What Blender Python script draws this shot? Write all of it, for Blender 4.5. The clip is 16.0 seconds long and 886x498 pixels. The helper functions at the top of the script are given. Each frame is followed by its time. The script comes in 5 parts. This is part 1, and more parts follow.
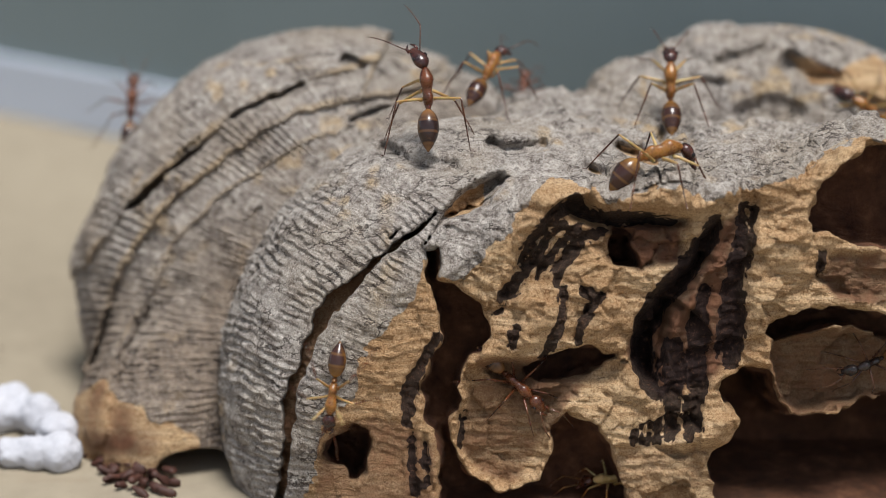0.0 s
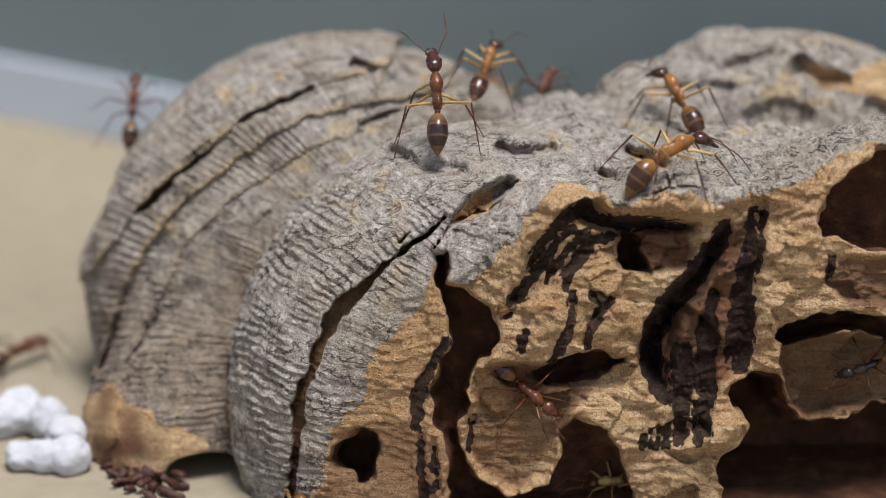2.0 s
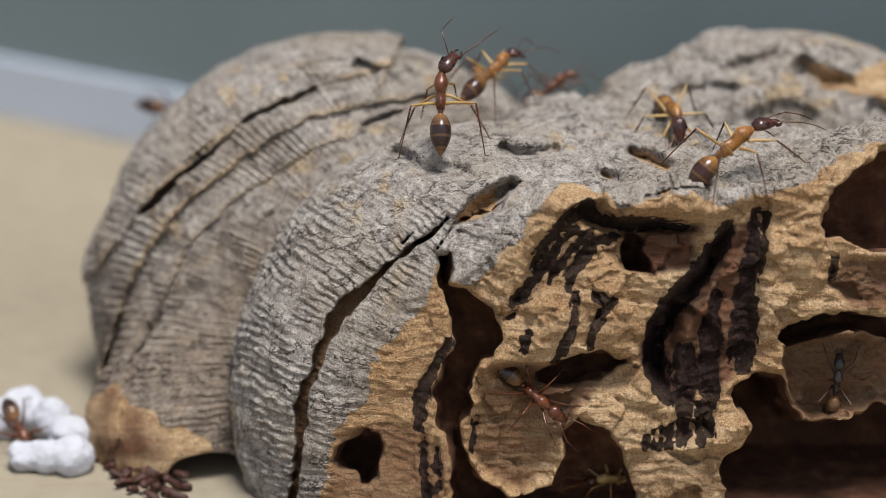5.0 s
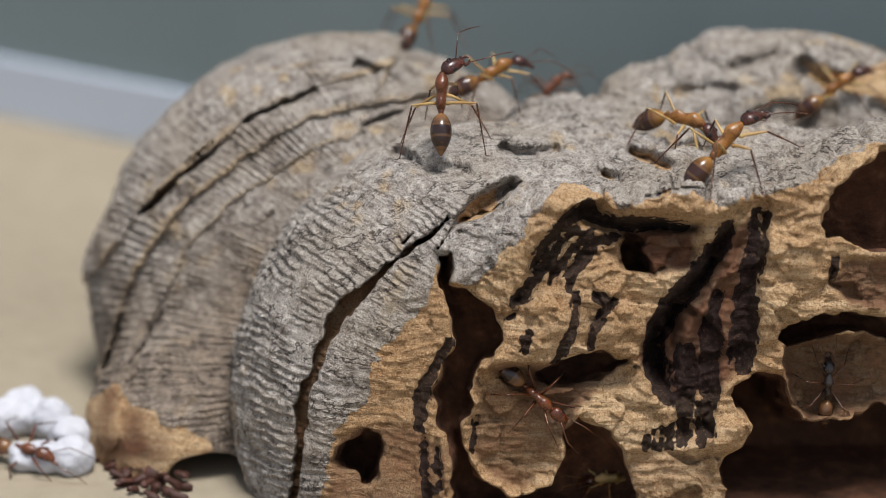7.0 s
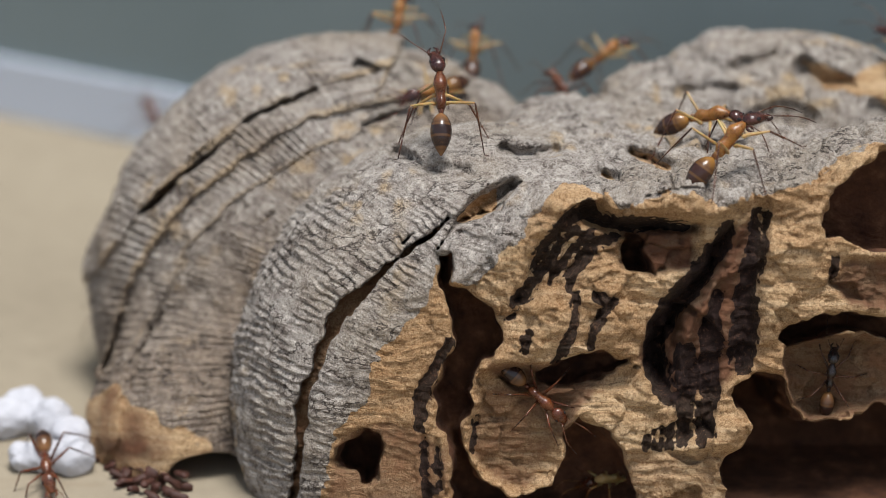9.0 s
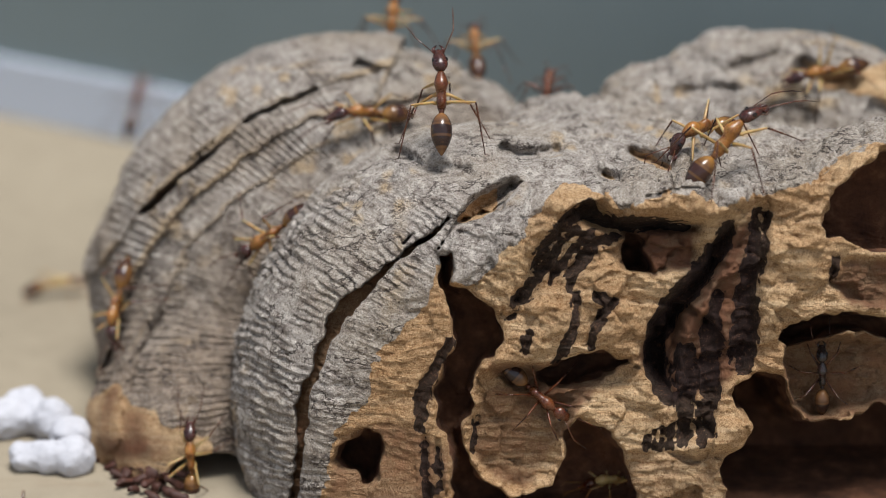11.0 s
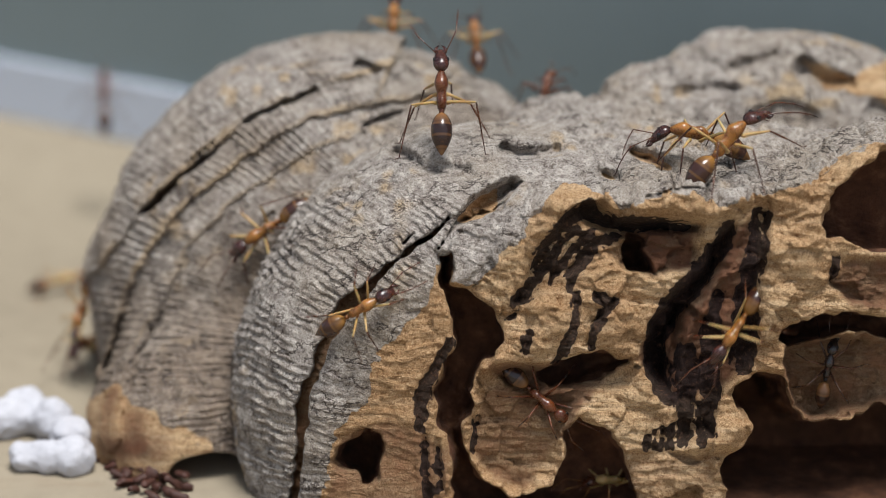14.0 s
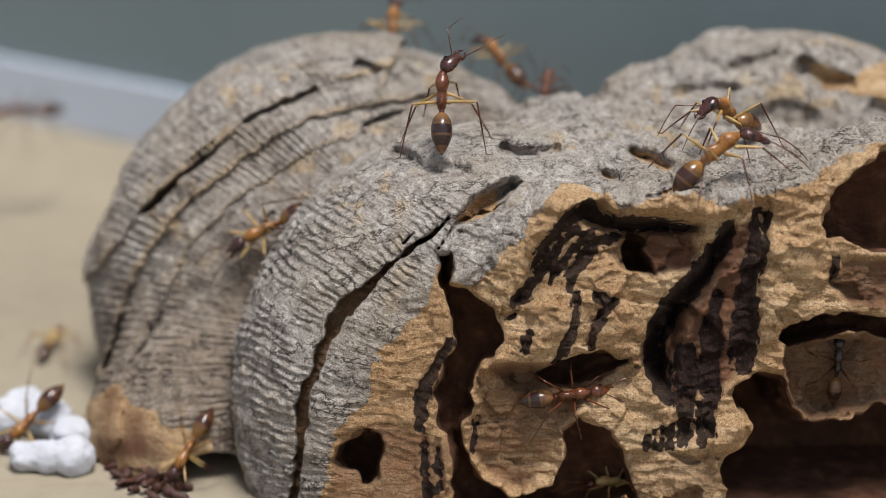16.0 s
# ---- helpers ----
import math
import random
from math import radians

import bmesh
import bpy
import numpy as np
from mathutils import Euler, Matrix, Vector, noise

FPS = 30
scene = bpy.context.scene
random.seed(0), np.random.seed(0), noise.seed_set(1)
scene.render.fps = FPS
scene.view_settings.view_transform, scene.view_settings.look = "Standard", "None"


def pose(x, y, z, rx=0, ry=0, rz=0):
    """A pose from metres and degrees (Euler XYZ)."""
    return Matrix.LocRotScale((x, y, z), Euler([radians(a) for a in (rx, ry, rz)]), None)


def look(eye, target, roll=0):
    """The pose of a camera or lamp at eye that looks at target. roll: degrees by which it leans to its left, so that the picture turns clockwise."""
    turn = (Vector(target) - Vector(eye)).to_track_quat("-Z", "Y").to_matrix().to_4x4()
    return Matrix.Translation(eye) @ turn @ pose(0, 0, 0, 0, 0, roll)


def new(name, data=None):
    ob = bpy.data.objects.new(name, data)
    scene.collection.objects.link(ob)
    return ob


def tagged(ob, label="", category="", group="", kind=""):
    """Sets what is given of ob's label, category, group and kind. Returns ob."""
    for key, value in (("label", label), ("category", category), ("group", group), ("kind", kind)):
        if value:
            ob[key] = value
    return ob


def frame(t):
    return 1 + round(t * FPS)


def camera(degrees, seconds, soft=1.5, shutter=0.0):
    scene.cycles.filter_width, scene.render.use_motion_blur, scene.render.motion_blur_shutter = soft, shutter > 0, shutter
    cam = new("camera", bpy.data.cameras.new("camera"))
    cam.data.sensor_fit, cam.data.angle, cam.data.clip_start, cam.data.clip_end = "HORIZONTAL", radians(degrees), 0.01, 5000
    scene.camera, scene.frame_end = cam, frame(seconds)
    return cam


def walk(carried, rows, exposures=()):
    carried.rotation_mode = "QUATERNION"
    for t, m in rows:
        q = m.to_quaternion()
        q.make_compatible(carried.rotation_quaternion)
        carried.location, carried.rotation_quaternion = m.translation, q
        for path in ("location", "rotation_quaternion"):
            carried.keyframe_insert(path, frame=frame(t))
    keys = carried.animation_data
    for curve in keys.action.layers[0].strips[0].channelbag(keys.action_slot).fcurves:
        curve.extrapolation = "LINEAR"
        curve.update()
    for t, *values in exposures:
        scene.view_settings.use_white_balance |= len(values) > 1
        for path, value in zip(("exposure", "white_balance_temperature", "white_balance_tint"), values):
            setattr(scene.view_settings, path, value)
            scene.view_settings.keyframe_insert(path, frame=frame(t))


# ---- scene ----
MM = 0.001
TILT = 20.0
EYE_Z = 31.0
FOCUS = 255.0


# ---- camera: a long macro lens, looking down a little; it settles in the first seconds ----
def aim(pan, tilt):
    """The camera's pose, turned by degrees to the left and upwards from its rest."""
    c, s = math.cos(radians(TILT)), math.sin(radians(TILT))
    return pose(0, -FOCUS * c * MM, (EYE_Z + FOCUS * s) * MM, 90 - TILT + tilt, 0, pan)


cam = camera(20.0, 16.0, soft=0.65, shutter=0.5)
cam.data.dof.use_dof = True
cam.data.dof.focus_distance = 0.260
cam.data.dof.aperture_fstop = 15.0
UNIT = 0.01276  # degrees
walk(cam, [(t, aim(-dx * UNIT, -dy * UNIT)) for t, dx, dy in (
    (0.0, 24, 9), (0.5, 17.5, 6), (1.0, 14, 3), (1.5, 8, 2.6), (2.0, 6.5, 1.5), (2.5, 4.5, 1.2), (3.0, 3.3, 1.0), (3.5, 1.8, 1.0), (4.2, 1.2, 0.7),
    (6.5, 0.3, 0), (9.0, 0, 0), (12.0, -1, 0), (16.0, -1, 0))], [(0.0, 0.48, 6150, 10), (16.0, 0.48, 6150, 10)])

# ---- light: bright overcast sky with a broad soft sun from above ----
world = bpy.data.worlds.new("sky")
scene.world = world
world.use_nodes = True
wn = world.node_tree.nodes
sky = wn.new("ShaderNodeTexSky")
sky.sky_type = "NISHITA"
sky.sun_disc = False
sky.sun_elevation, sky.sun_rotation = radians(73), radians(148)
wn["Background"].inputs["Strength"].default_value = 0.1
haze = wn.new("ShaderNodeHueSaturation")
haze.inputs["Saturation"].default_value = 0.35
world.node_tree.links.new(sky.outputs[0], haze.inputs["Color"])
world.node_tree.links.new(haze.outputs[0], wn["Background"].inputs[0])
sun = new("sun", bpy.data.lights.new("sun", "SUN"))
sun.data.energy, sun.data.angle, sun.data.color = 3.6, radians(20), (1.0, 0.95, 0.88)
sun.matrix_world = look((0.1, -0.16, 0.6), (0, 0.0, 0))


# ---- materials ----
class Mat:
    """A node material with short ways to add nodes."""

    def __init__(self, name):
        self.m = bpy.data.materials.new(name)
        self.m.use_nodes = True
        self.t = self.m.node_tree
        self.b = self.t.nodes["Principled BSDF"]
        self.pos = self.t.nodes.new("ShaderNodeTexCoord").outputs["Object"]

    def n(self, kind, **inputs):
        node = self.t.nodes.new("ShaderNode" + kind)
        for k, v in inputs.items():
            self.put(node.inputs[k.replace("_", " ")], v)
        return node

    def put(self, socket, v):
        if isinstance(v, bpy.types.NodeSocket):
            self.t.links.new(v, socket)
        elif isinstance(v, tuple) and len(v) == 3 and socket.type == "RGBA":
            socket.default_value = (*v, 1)
        else:
            socket.default_value = v

    def noise(self, scale, detail=4.0, rough=0.6, vec=None, stretch=None):
        v = vec or self.pos
        if stretch:
            mp = self.n("Mapping", Vector=v)
            mp.inputs["Scale"].default_value = stretch
            v = mp.outputs[0]
        return self.n("TexNoise", Vector=v, Scale=scale, Detail=detail, Roughness=rough).outputs["Fac"]

    def ramp(self, fac, *stops):
        r = self.t.nodes.new("ShaderNodeValToRGB")
        self.put(r.inputs[0], fac)
        e = r.color_ramp.elements
        while len(e) < len(stops):
            e.new(0.5)
        for el, (p, c) in zip(e, stops):
            el.position = p
            el.color = (*c, 1) if isinstance(c, tuple) else (c, c, c, 1)
        return r.outputs[0]

    def mix(self, fac, a, b, mode="MIX"):
        x = self.t.nodes.new("ShaderNodeMix")
        x.data_type, x.blend_type = "RGBA", mode
        self.put(x.inputs[0], fac)
        self.put(x.inputs[6], a)
        self.put(x.inputs[7], b)
        return x.outputs[2]

    def math(self, op, a, b=0.0):
        x = self.t.nodes.new("ShaderNodeMath")
        x.operation = op
        self.put(x.inputs[0], a)
        self.put(x.inputs[1], b)
        return x.outputs[0]

    def attr(self, name):
        x = self.t.nodes.new("ShaderNodeAttribute")
        x.attribute_name = name
        return x.outputs["Fac"]

    def out(self, color, rough=0.8, bump=None, dist=0.0002, strength=0.6, **more):
        self.put(self.b.inputs["Base Color"], color)
        self.put(self.b.inputs["Roughness"], rough)
        if bump is not None:
            bn = self.n("Bump", Height=bump, Strength=strength, Distance=dist)
            self.t.links.new(bn.outputs[0], self.b.inputs["Normal"])
        for k, v in more.items():
            self.put(self.b.inputs[k.replace("_", " ")], v)
        return self.m


def cork_material():
    m = Mat("weathered_cork")
    cut, char, brown_shade, edge = m.attr("cut"), m.attr("char"), m.attr("brown_shade"), m.attr("edge")
    fine = m.noise(2600, 5, 0.7)
    mid = m.noise(420, 5, 0.65)
    fleck = m.noise(800, 8, 0.72)
    wide = m.noise(90, 3, 0.5)
    grey = m.ramp(fleck, (0.35, (0.11, 0.083, 0.066)), (0.46, (0.4, 0.352, 0.31)), (0.54, (0.48, 0.43, 0.38)), (0.66, (0.7, 0.645, 0.575)))
    grey = m.mix(m.ramp(wide, (0.45, 0.0), (0.7, 0.55)), grey, (0.36, 0.29, 0.21))
    grey = m.mix(m.math("MULTIPLY", edge, 0.8), grey, (0.56, 0.4, 0.22))
    grey = m.mix(m.ramp(fine, (0.36, 0.5), (0.46, 0.0)), grey, (0.14, 0.115, 0.1))
    grey = m.mix(m.ramp(fine, (0.55, 0.0), (0.72, 0.6)), grey, (0.62, 0.58, 0.52))
    # back bark: its warm brown also carries the lower side's shade
    grey = m.mix(m.math("MULTIPLY", m.attr("warm_shade"), 0.88), grey, m.ramp(fleck, (0.36, (0.105, 0.073, 0.05)), (0.62, (0.34, 0.255, 0.18))))
    speck = m.ramp(m.noise(1500, 2, 0.5), (0.62, 0.0), (0.7, 0.7))
    grey = m.mix(speck, grey, (0.13, 0.1, 0.085))
    grit = m.noise(5200, 4, 0.75)
    grey = m.mix(m.ramp(grit, (0.36, 0.6), (0.47, 0.0)), grey, (0.15, 0.125, 0.108))
    grey = m.mix(m.ramp(grit, (0.54, 0.0), (0.68, 0.55)), grey, (0.74, 0.69, 0.63))
    veins = m.math("ABSOLUTE", m.math("SUBTRACT", m.noise(210, 5, 0.62, stretch=(0.8, 1.0, 1.5)), 0.5))
    cracks = m.math("MULTIPLY", m.ramp(veins, (0.006, 1.0), (0.017, 0.0)), m.ramp(m.noise(130, 2), (0.42, 0.0), (0.54, 1.0)))
    grey = m.mix(m.math("MULTIPLY", cracks, 0.85), grey, (0.06, 0.046, 0.04))
    pits = m.ramp(m.noise(3800, 2, 0.5), (0.66, 0.0), (0.7, 1.0))
    grey = m.mix(m.math("MULTIPLY", pits, 0.8), grey, (0.07, 0.055, 0.05))
    grain = m.noise(520, 8, 0.72, stretch=(0.28, 0.28, 2.6))
    tan = m.ramp(grain, (0.31, (0.33, 0.185, 0.09)), (0.47, (0.6, 0.4, 0.215)), (0.64, (0.78, 0.58, 0.36)))
    tan = m.mix(m.ramp(wide, (0.4, 0.0), (0.62, 0.7)), tan, (0.44, 0.25, 0.115))
    tan = m.mix(m.ramp(fine, (0.36, 0.6), (0.5, 0.0)), tan, (0.2, 0.1, 0.045))
    tan = m.mix(m.ramp(fine, (0.56, 0.0), (0.72, 0.5)), tan, (0.72, 0.54, 0.32))
    tan = m.mix(m.ramp(grit, (0.36, 0.45), (0.47, 0.0)), tan, (0.24, 0.12, 0.05))
    tan = m.mix(m.ramp(grit, (0.54, 0.0), (0.68, 0.45)), tan, (0.86, 0.68, 0.43))
    # brown of the gallery walls, which also stands for the shade inside hollows
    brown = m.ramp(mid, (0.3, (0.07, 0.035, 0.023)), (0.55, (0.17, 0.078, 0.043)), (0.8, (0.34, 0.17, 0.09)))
    black = m.ramp(m.noise(2200, 5, 0.7), (0.38, (0.008, 0.005, 0.006)), (0.56, (0.024, 0.013, 0.012)), (0.7, (0.12, 0.06, 0.036)))
    cmb = m.n("CombineXYZ", X=m.math("MULTIPLY", m.attr("ring"), 1.15))
    sep = m.n("SeparateXYZ", Vector=m.pos)
    m.t.links.new(m.math("MULTIPLY", sep.outputs[0], 320), cmb.inputs[1])
    m.t.links.new(m.math("MULTIPLY", sep.outputs[1], 320), cmb.inputs[2])
    lines = m.noise(1.0, 3.5, 0.55, vec=cmb.outputs[0])
    lined = m.math("MULTIPLY", m.attr("lined"), m.math("SUBTRACT", 1.0, cut))
    groove = m.math("MULTIPLY", m.ramp(lines, (0.36, 1.0), (0.48, 0.0)), lined)
    grey = m.mix(m.math("MULTIPLY", groove, 0.4), grey, (0.13, 0.1, 0.085))
    warp = m.n("VectorMath", **{})
    warp.operation = "ADD"
    nz = m.n("TexNoise", Vector=m.pos, Scale=900.0, Detail=3.0)
    sc = m.n("VectorMath")
    sc.operation = "SCALE"
    m.t.links.new(nz.outputs["Color"], sc.inputs[0])
    sc.inputs["Scale"].default_value = 0.0011
    m.t.links.new(m.pos, warp.inputs[0])
    m.t.links.new(sc.outputs[0], warp.inputs[1])
    vor = m.t.nodes.new("ShaderNodeTexVoronoi")
    vor.feature = "DISTANCE_TO_EDGE"
    vor.inputs["Scale"].default_value = 1050.0
    m.t.links.new(warp.outputs[0], vor.inputs["Vector"])
    crackle = m.math("MULTIPLY", m.ramp(vor.outputs["Distance"], (0.0, 1.0), (0.09, 0.0)), m.ramp(mid, (0.42, 1.0), (0.58, 0.15)))
    grey = m.mix(m.math("MULTIPLY", crackle, 0.12), grey, (0.1, 0.078, 0.065))
    tan = m.mix(m.math("MULTIPLY", crackle, 0.1), tan, (0.16, 0.08, 0.035))
    wob = m.math("MULTIPLY", m.math("SUBTRACT", mid, 0.5), 0.5)
    cutm = m.ramp(m.math("ADD", cut, wob), (0.35, 0.0), (0.6, 1.0))
    brown_shade_m = m.ramp(m.math("ADD", brown_shade, wob), (0.25, 0.0), (0.75, 1.0))
    streak = m.math("SUBTRACT", m.noise(1500, 4, 0.6, stretch=(1.0, 1.0, 0.3)), 0.5)
    charm = m.ramp(m.math("ADD", char, m.math("ADD", m.math("MULTIPLY", streak, 0.9), m.math("MULTIPLY", wob, 0.6))), (0.38, 0.0), (0.58, 1.0))
    col = m.mix(cutm, grey, tan)
    col = m.mix(brown_shade_m, col, brown)
    halo = m.ramp(char, (0.05, 0.0), (0.6, 0.15))
    col = m.mix(halo, col, (0.2, 0.11, 0.07))
    col = m.mix(m.math("MULTIPLY", charm, 0.93), col, black)
    h = m.math("ADD", m.math("ADD", m.math("MULTIPLY", mid, 0.8), m.math("MULTIPLY", fleck, 1.5)), m.math("MULTIPLY", fine, 0.9))
    h = m.math("ADD", h, m.math("MULTIPLY", grit, 0.75))
    h = m.math("SUBTRACT", h, m.math("ADD", m.math("MULTIPLY", cracks, 0.7), m.math("MULTIPLY", pits, 0.35)))
    h = m.math("SUBTRACT", h, m.math("MULTIPLY", crackle, 0.22))
    h = m.math("ADD", h, m.math("MULTIPLY", grain, m.math("MULTIPLY", cut, 0.8)))
    h = m.math("ADD", h, m.math("MULTIPLY", m.math("MULTIPLY", lines, lined), 2.5))
    return m.out(col, 0.9, h, 0.0004, 0.9, Specular_IOR_Level=0.2)


def plain_material(name, lo, hi, scale, rough=0.8, dist=0.0002, stretch=None, **more):
    m = Mat(name)
    a = m.noise(scale, 5, 0.6, stretch=stretch)
    b = m.noise(scale * 0.13, 3, 0.5)
    f = m.math("ADD", m.math("MULTIPLY", a, 0.6), m.math("MULTIPLY", b, 0.4))
    return m.out(m.ramp(f, (0.3, lo), (0.7, hi)), rough, a, dist, 0.6, **more)


def abdomen_material(name, front, rear, rough=0.24):
    """Glossy abdomen: paler at the waist, dark behind, with thin pale seams between its plates."""
    m = Mat(name)
    x = m.math("MULTIPLY", m.n("SeparateXYZ", Vector=m.pos).outputs[0], -235.0)
    f = m.math("ADD", x, m.math("MULTIPLY", m.math("SUBTRACT", m.noise(700, 3), 0.5), 0.12))
    col = m.ramp(f, (0.04, front), (0.2, tuple(0.45 * a + 0.55 * b for a, b in zip(front, rear))), (0.34, rear), (0.85, rear), (1.0, tuple(0.6 * a + 0.4 * b for a, b in zip(front, rear))))
    band = m.math("SINE", m.math("ADD", m.math("MULTIPLY", x, 22.0), 1.0))
    col = m.mix(m.math("MULTIPLY", m.ramp(band, (0.6, 0.0), (1.0, 1.0)), 0.34), col, front)
    col = m.mix(m.ramp(m.noise(420, 3), (0.5, 0.0), (0.66, 0.5)), col, front)
    return m.out(col, rough, m.noise(6000, 2), 0.00002, 0.3)


def stained_floor():
    """Dry plaster with grain and a few aged brown smears."""
    m = Mat("dry_plaster_floor")
    a, b = m.noise(260, 5, 0.6), m.noise(22, 3, 0.5)
    f = m.math("ADD", m.math("MULTIPLY", a, 0.5), m.math("MULTIPLY", b, 0.5))
    col = m.ramp(f, (0.3, (0.205, 0.17, 0.119)), (0.7, (0.29, 0.246, 0.176)))
    smear = m.ramp(m.noise(26, 4, 0.6, stretch=(0.55, 1.6, 1.0)), (0.6, 0.0), (0.68, 0.6))
    col = m.mix(smear, col, (0.2, 0.135, 0.075))
    return m.out(col, 0.9, a, 0.0005, 0.6)


def cuticle(name, lo, hi, rough=0.24):
    """Shell of an ant: blotched, half-clear horn, darker in patches."""
    m = Mat(name)
    blotch = m.noise(650, 3, 0.55)
    grain = m.noise(5200, 3, 0.6)
    f = m.math("ADD", m.math("MULTIPLY", blotch, 0.8), m.math("MULTIPLY", grain, 0.2))
    col = m.ramp(f, (0.4, lo), (0.6, hi))
    return m.out(col, m.ramp(grain, (0.35, rough * 0.85), (0.65, rough * 1.5)), grain, 0.00004, 0.5, Subsurface_Weight=0.2, Subsurface_Scale=0.0004)


M_CORK = cork_material()
M_SAND = stained_floor()
M_WALL = plain_material("grey_green_painted_wall", (0.13, 0.168, 0.174), (0.175, 0.215, 0.222), 18, 0.6, 0.0001)
M_TRIM = plain_material("pale_blue_white_trim", (0.43, 0.47, 0.54), (0.51, 0.55, 0.62), 30, 0.6, 0.0001)
M_COTTON = plain_material("white_cotton", (0.4, 0.4, 0.43), (0.5, 0.5, 0.53), 900, 0.95, 0.0005)
M_DEBRIS = plain_material("red_brown_husk", (0.015, 0.005, 0.003), (0.085, 0.024, 0.011), 900, 0.65)
M_DARK = cuticle("dark_brown_cuticle", (0.022, 0.008, 0.008), (0.06, 0.02, 0.014), 0.2)
M_BLACK = cuticle("black_cuticle", (0.01, 0.008, 0.009), (0.03, 0.02, 0.018), 0.2)
M_RED = cuticle("red_brown_cuticle", (0.05, 0.014, 0.006), (0.12, 0.036, 0.011))
M_AMBER = cuticle("amber_cuticle", (0.085, 0.028, 0.006), (0.28, 0.12, 0.024), 0.28)
M_YELLOW = cuticle("honey_yellow_cuticle", (0.26, 0.16, 0.05), (0.44, 0.3, 0.12), 0.34)
M_SHANK = cuticle("brown_leg_cuticle", (0.035, 0.012, 0.007), (0.1, 0.038, 0.016))
M_GASTER_DARK = abdomen_material("dark_seamed_abdomen", (0.2, 0.095, 0.035), (0.022, 0.01, 0.008))
M_GASTER_AMBER = abdomen_material("amber_seamed_abdomen", (0.24, 0.115, 0.027), (0.036, 0.013, 0.008))
M_EYE = cuticle("eye_black", (0.006, 0.005, 0.006), (0.012, 0.01, 0.012), 0.12)


# ---- mesh helpers ----
def part(name, bm, material, parent=None, label="", smooth=True):
    me = bpy.data.meshes.new(name)
    bmesh.ops.recalc_face_normals(bm, faces=bm.faces)
    bm.to_mesh(me)
    bm.free()
    me.materials.append(material)
    if smooth:
        me.polygons.foreach_set("use_smooth", [True] * len(me.polygons))
    ob = new(name, me)
    if parent:
        ob.parent = parent
    if label:
        ob["label"] = label
    return ob


def tube(bm, pts, radii, seg=8, squash=1.0):
    """A closed tapered tube through pts (mm), with a radius for each."""
    pts = [Vector(p) * MM for p in pts]
    rings = []
    for i, p in enumerate(pts):
        d = (pts[min(i + 1, len(pts) - 1)] - pts[max(i - 1, 0)]).normalized()
        u = d.cross(Vector((0, 0, 1)))
        u = u.normalized() if u.length > 1e-4 else Vector((0, 1, 0))
        v = u.cross(d)
        r = radii[i] * MM
        rings.append([bm.verts.new(p + u * (r * math.cos(k * math.tau / seg)) + v * (r * squash * math.sin(k * math.tau / seg))) for k in range(seg)])
    for a, b in zip(rings, rings[1:]):
        for k in range(seg):
            bm.faces.new((a[k], a[(k + 1) % seg], b[(k + 1) % seg], b[k]))
    bm.faces.new(rings[0])
    bm.faces.new(rings[-1][::-1])
    return bm


def lathe(bm, rows, seg=18):
    """A body along x from rows (x, z, half width, half height) in mm, smoothed between the rows."""
    rows = np.array(rows, float)
    t = np.linspace(0, len(rows) - 1, (len(rows) - 1) * 3 + 1)
    i = np.minimum(t.astype(int), len(rows) - 2)
    f = t - i
    p0, p1, p2, p3 = rows[np.maximum(i - 1, 0)], rows[i], rows[i + 1], rows[np.minimum(i + 2, len(rows) - 1)]
    f = f[:, None]
    r = 0.5 * (2 * p1 + (p2 - p0) * f + (2 * p0 - 5 * p1 + 4 * p2 - p3) * f ** 2 + (3 * p1 - p0 - 3 * p2 + p3) * f ** 3)
    rings = []
    for x, z, w, h in r:
        w, h = max(w, 0.02), max(h, 0.02)
        rings.append([bm.verts.new((x * MM, w * MM * math.cos(k * math.tau / seg), (z + h * math.sin(k * math.tau / seg)) * MM)) for k in range(seg)])
    for a, b in zip(rings, rings[1:]):
        for k in range(seg):
            bm.faces.new((a[k], a[(k + 1) % seg], b[(k + 1) % seg], b[k]))
    bm.faces.new(rings[0])
    bm.faces.new(rings[-1][::-1])
    return bm


# ---- setting: floor, back wall and its pale trim ----
def slab(name, size, at, turn, material, label):
    bm = bmesh.new()
    bmesh.ops.create_cube(bm, size=1.0)
    bmesh.ops.scale(bm, vec=size, verts=bm.verts)
    bmesh.ops.bevel(bm, geom=bm.edges[:], offset=min(size) * 0.12, segments=2, affect="EDGES")
    ob = part(name, bm, material, None, label, False)
    ob.matrix_world = pose(*at, 0, 0, turn)
    return tagged(ob, kind="structure")


def ground_sheet():
    bm = bmesh.new()
    bmesh.ops.create_grid(bm, x_segments=90, y_segments=90, size=0.5)
    for v in bm.verts:
        v.co.z = 0.0004 * noise.noise(v.co * 60) + 0.0003 * noise.noise(v.co * 170)
    far = bmesh.ops.extrude_edge_only(bm, edges=[e for e in bm.edges if e.is_boundary])["geom"]
    for v in far:
        if isinstance(v, bmesh.types.BMVert):
            v.co = Vector((v.co.x * 60, v.co.y * 60, 0))
    ob = part("ground", bm, M_SAND)
    return tagged(ob, "pale sandy plaster floor, dry and faintly stained", "floor", kind="structure")


ground_sheet()
WALL_TURN = -32.0
slab("wall_back", (1.2, 0.012, 0.34), (-0.055, 0.1465, 0.17), WALL_TURN, M_WALL, "grey-green painted back wall, smooth and dull")
slab("trim", (1.2, 0.0016, 0.0096), (-0.0586, 0.1410, 0.0048), WALL_TURN, M_TRIM, "pale bluish-white strip along the foot of the wall")

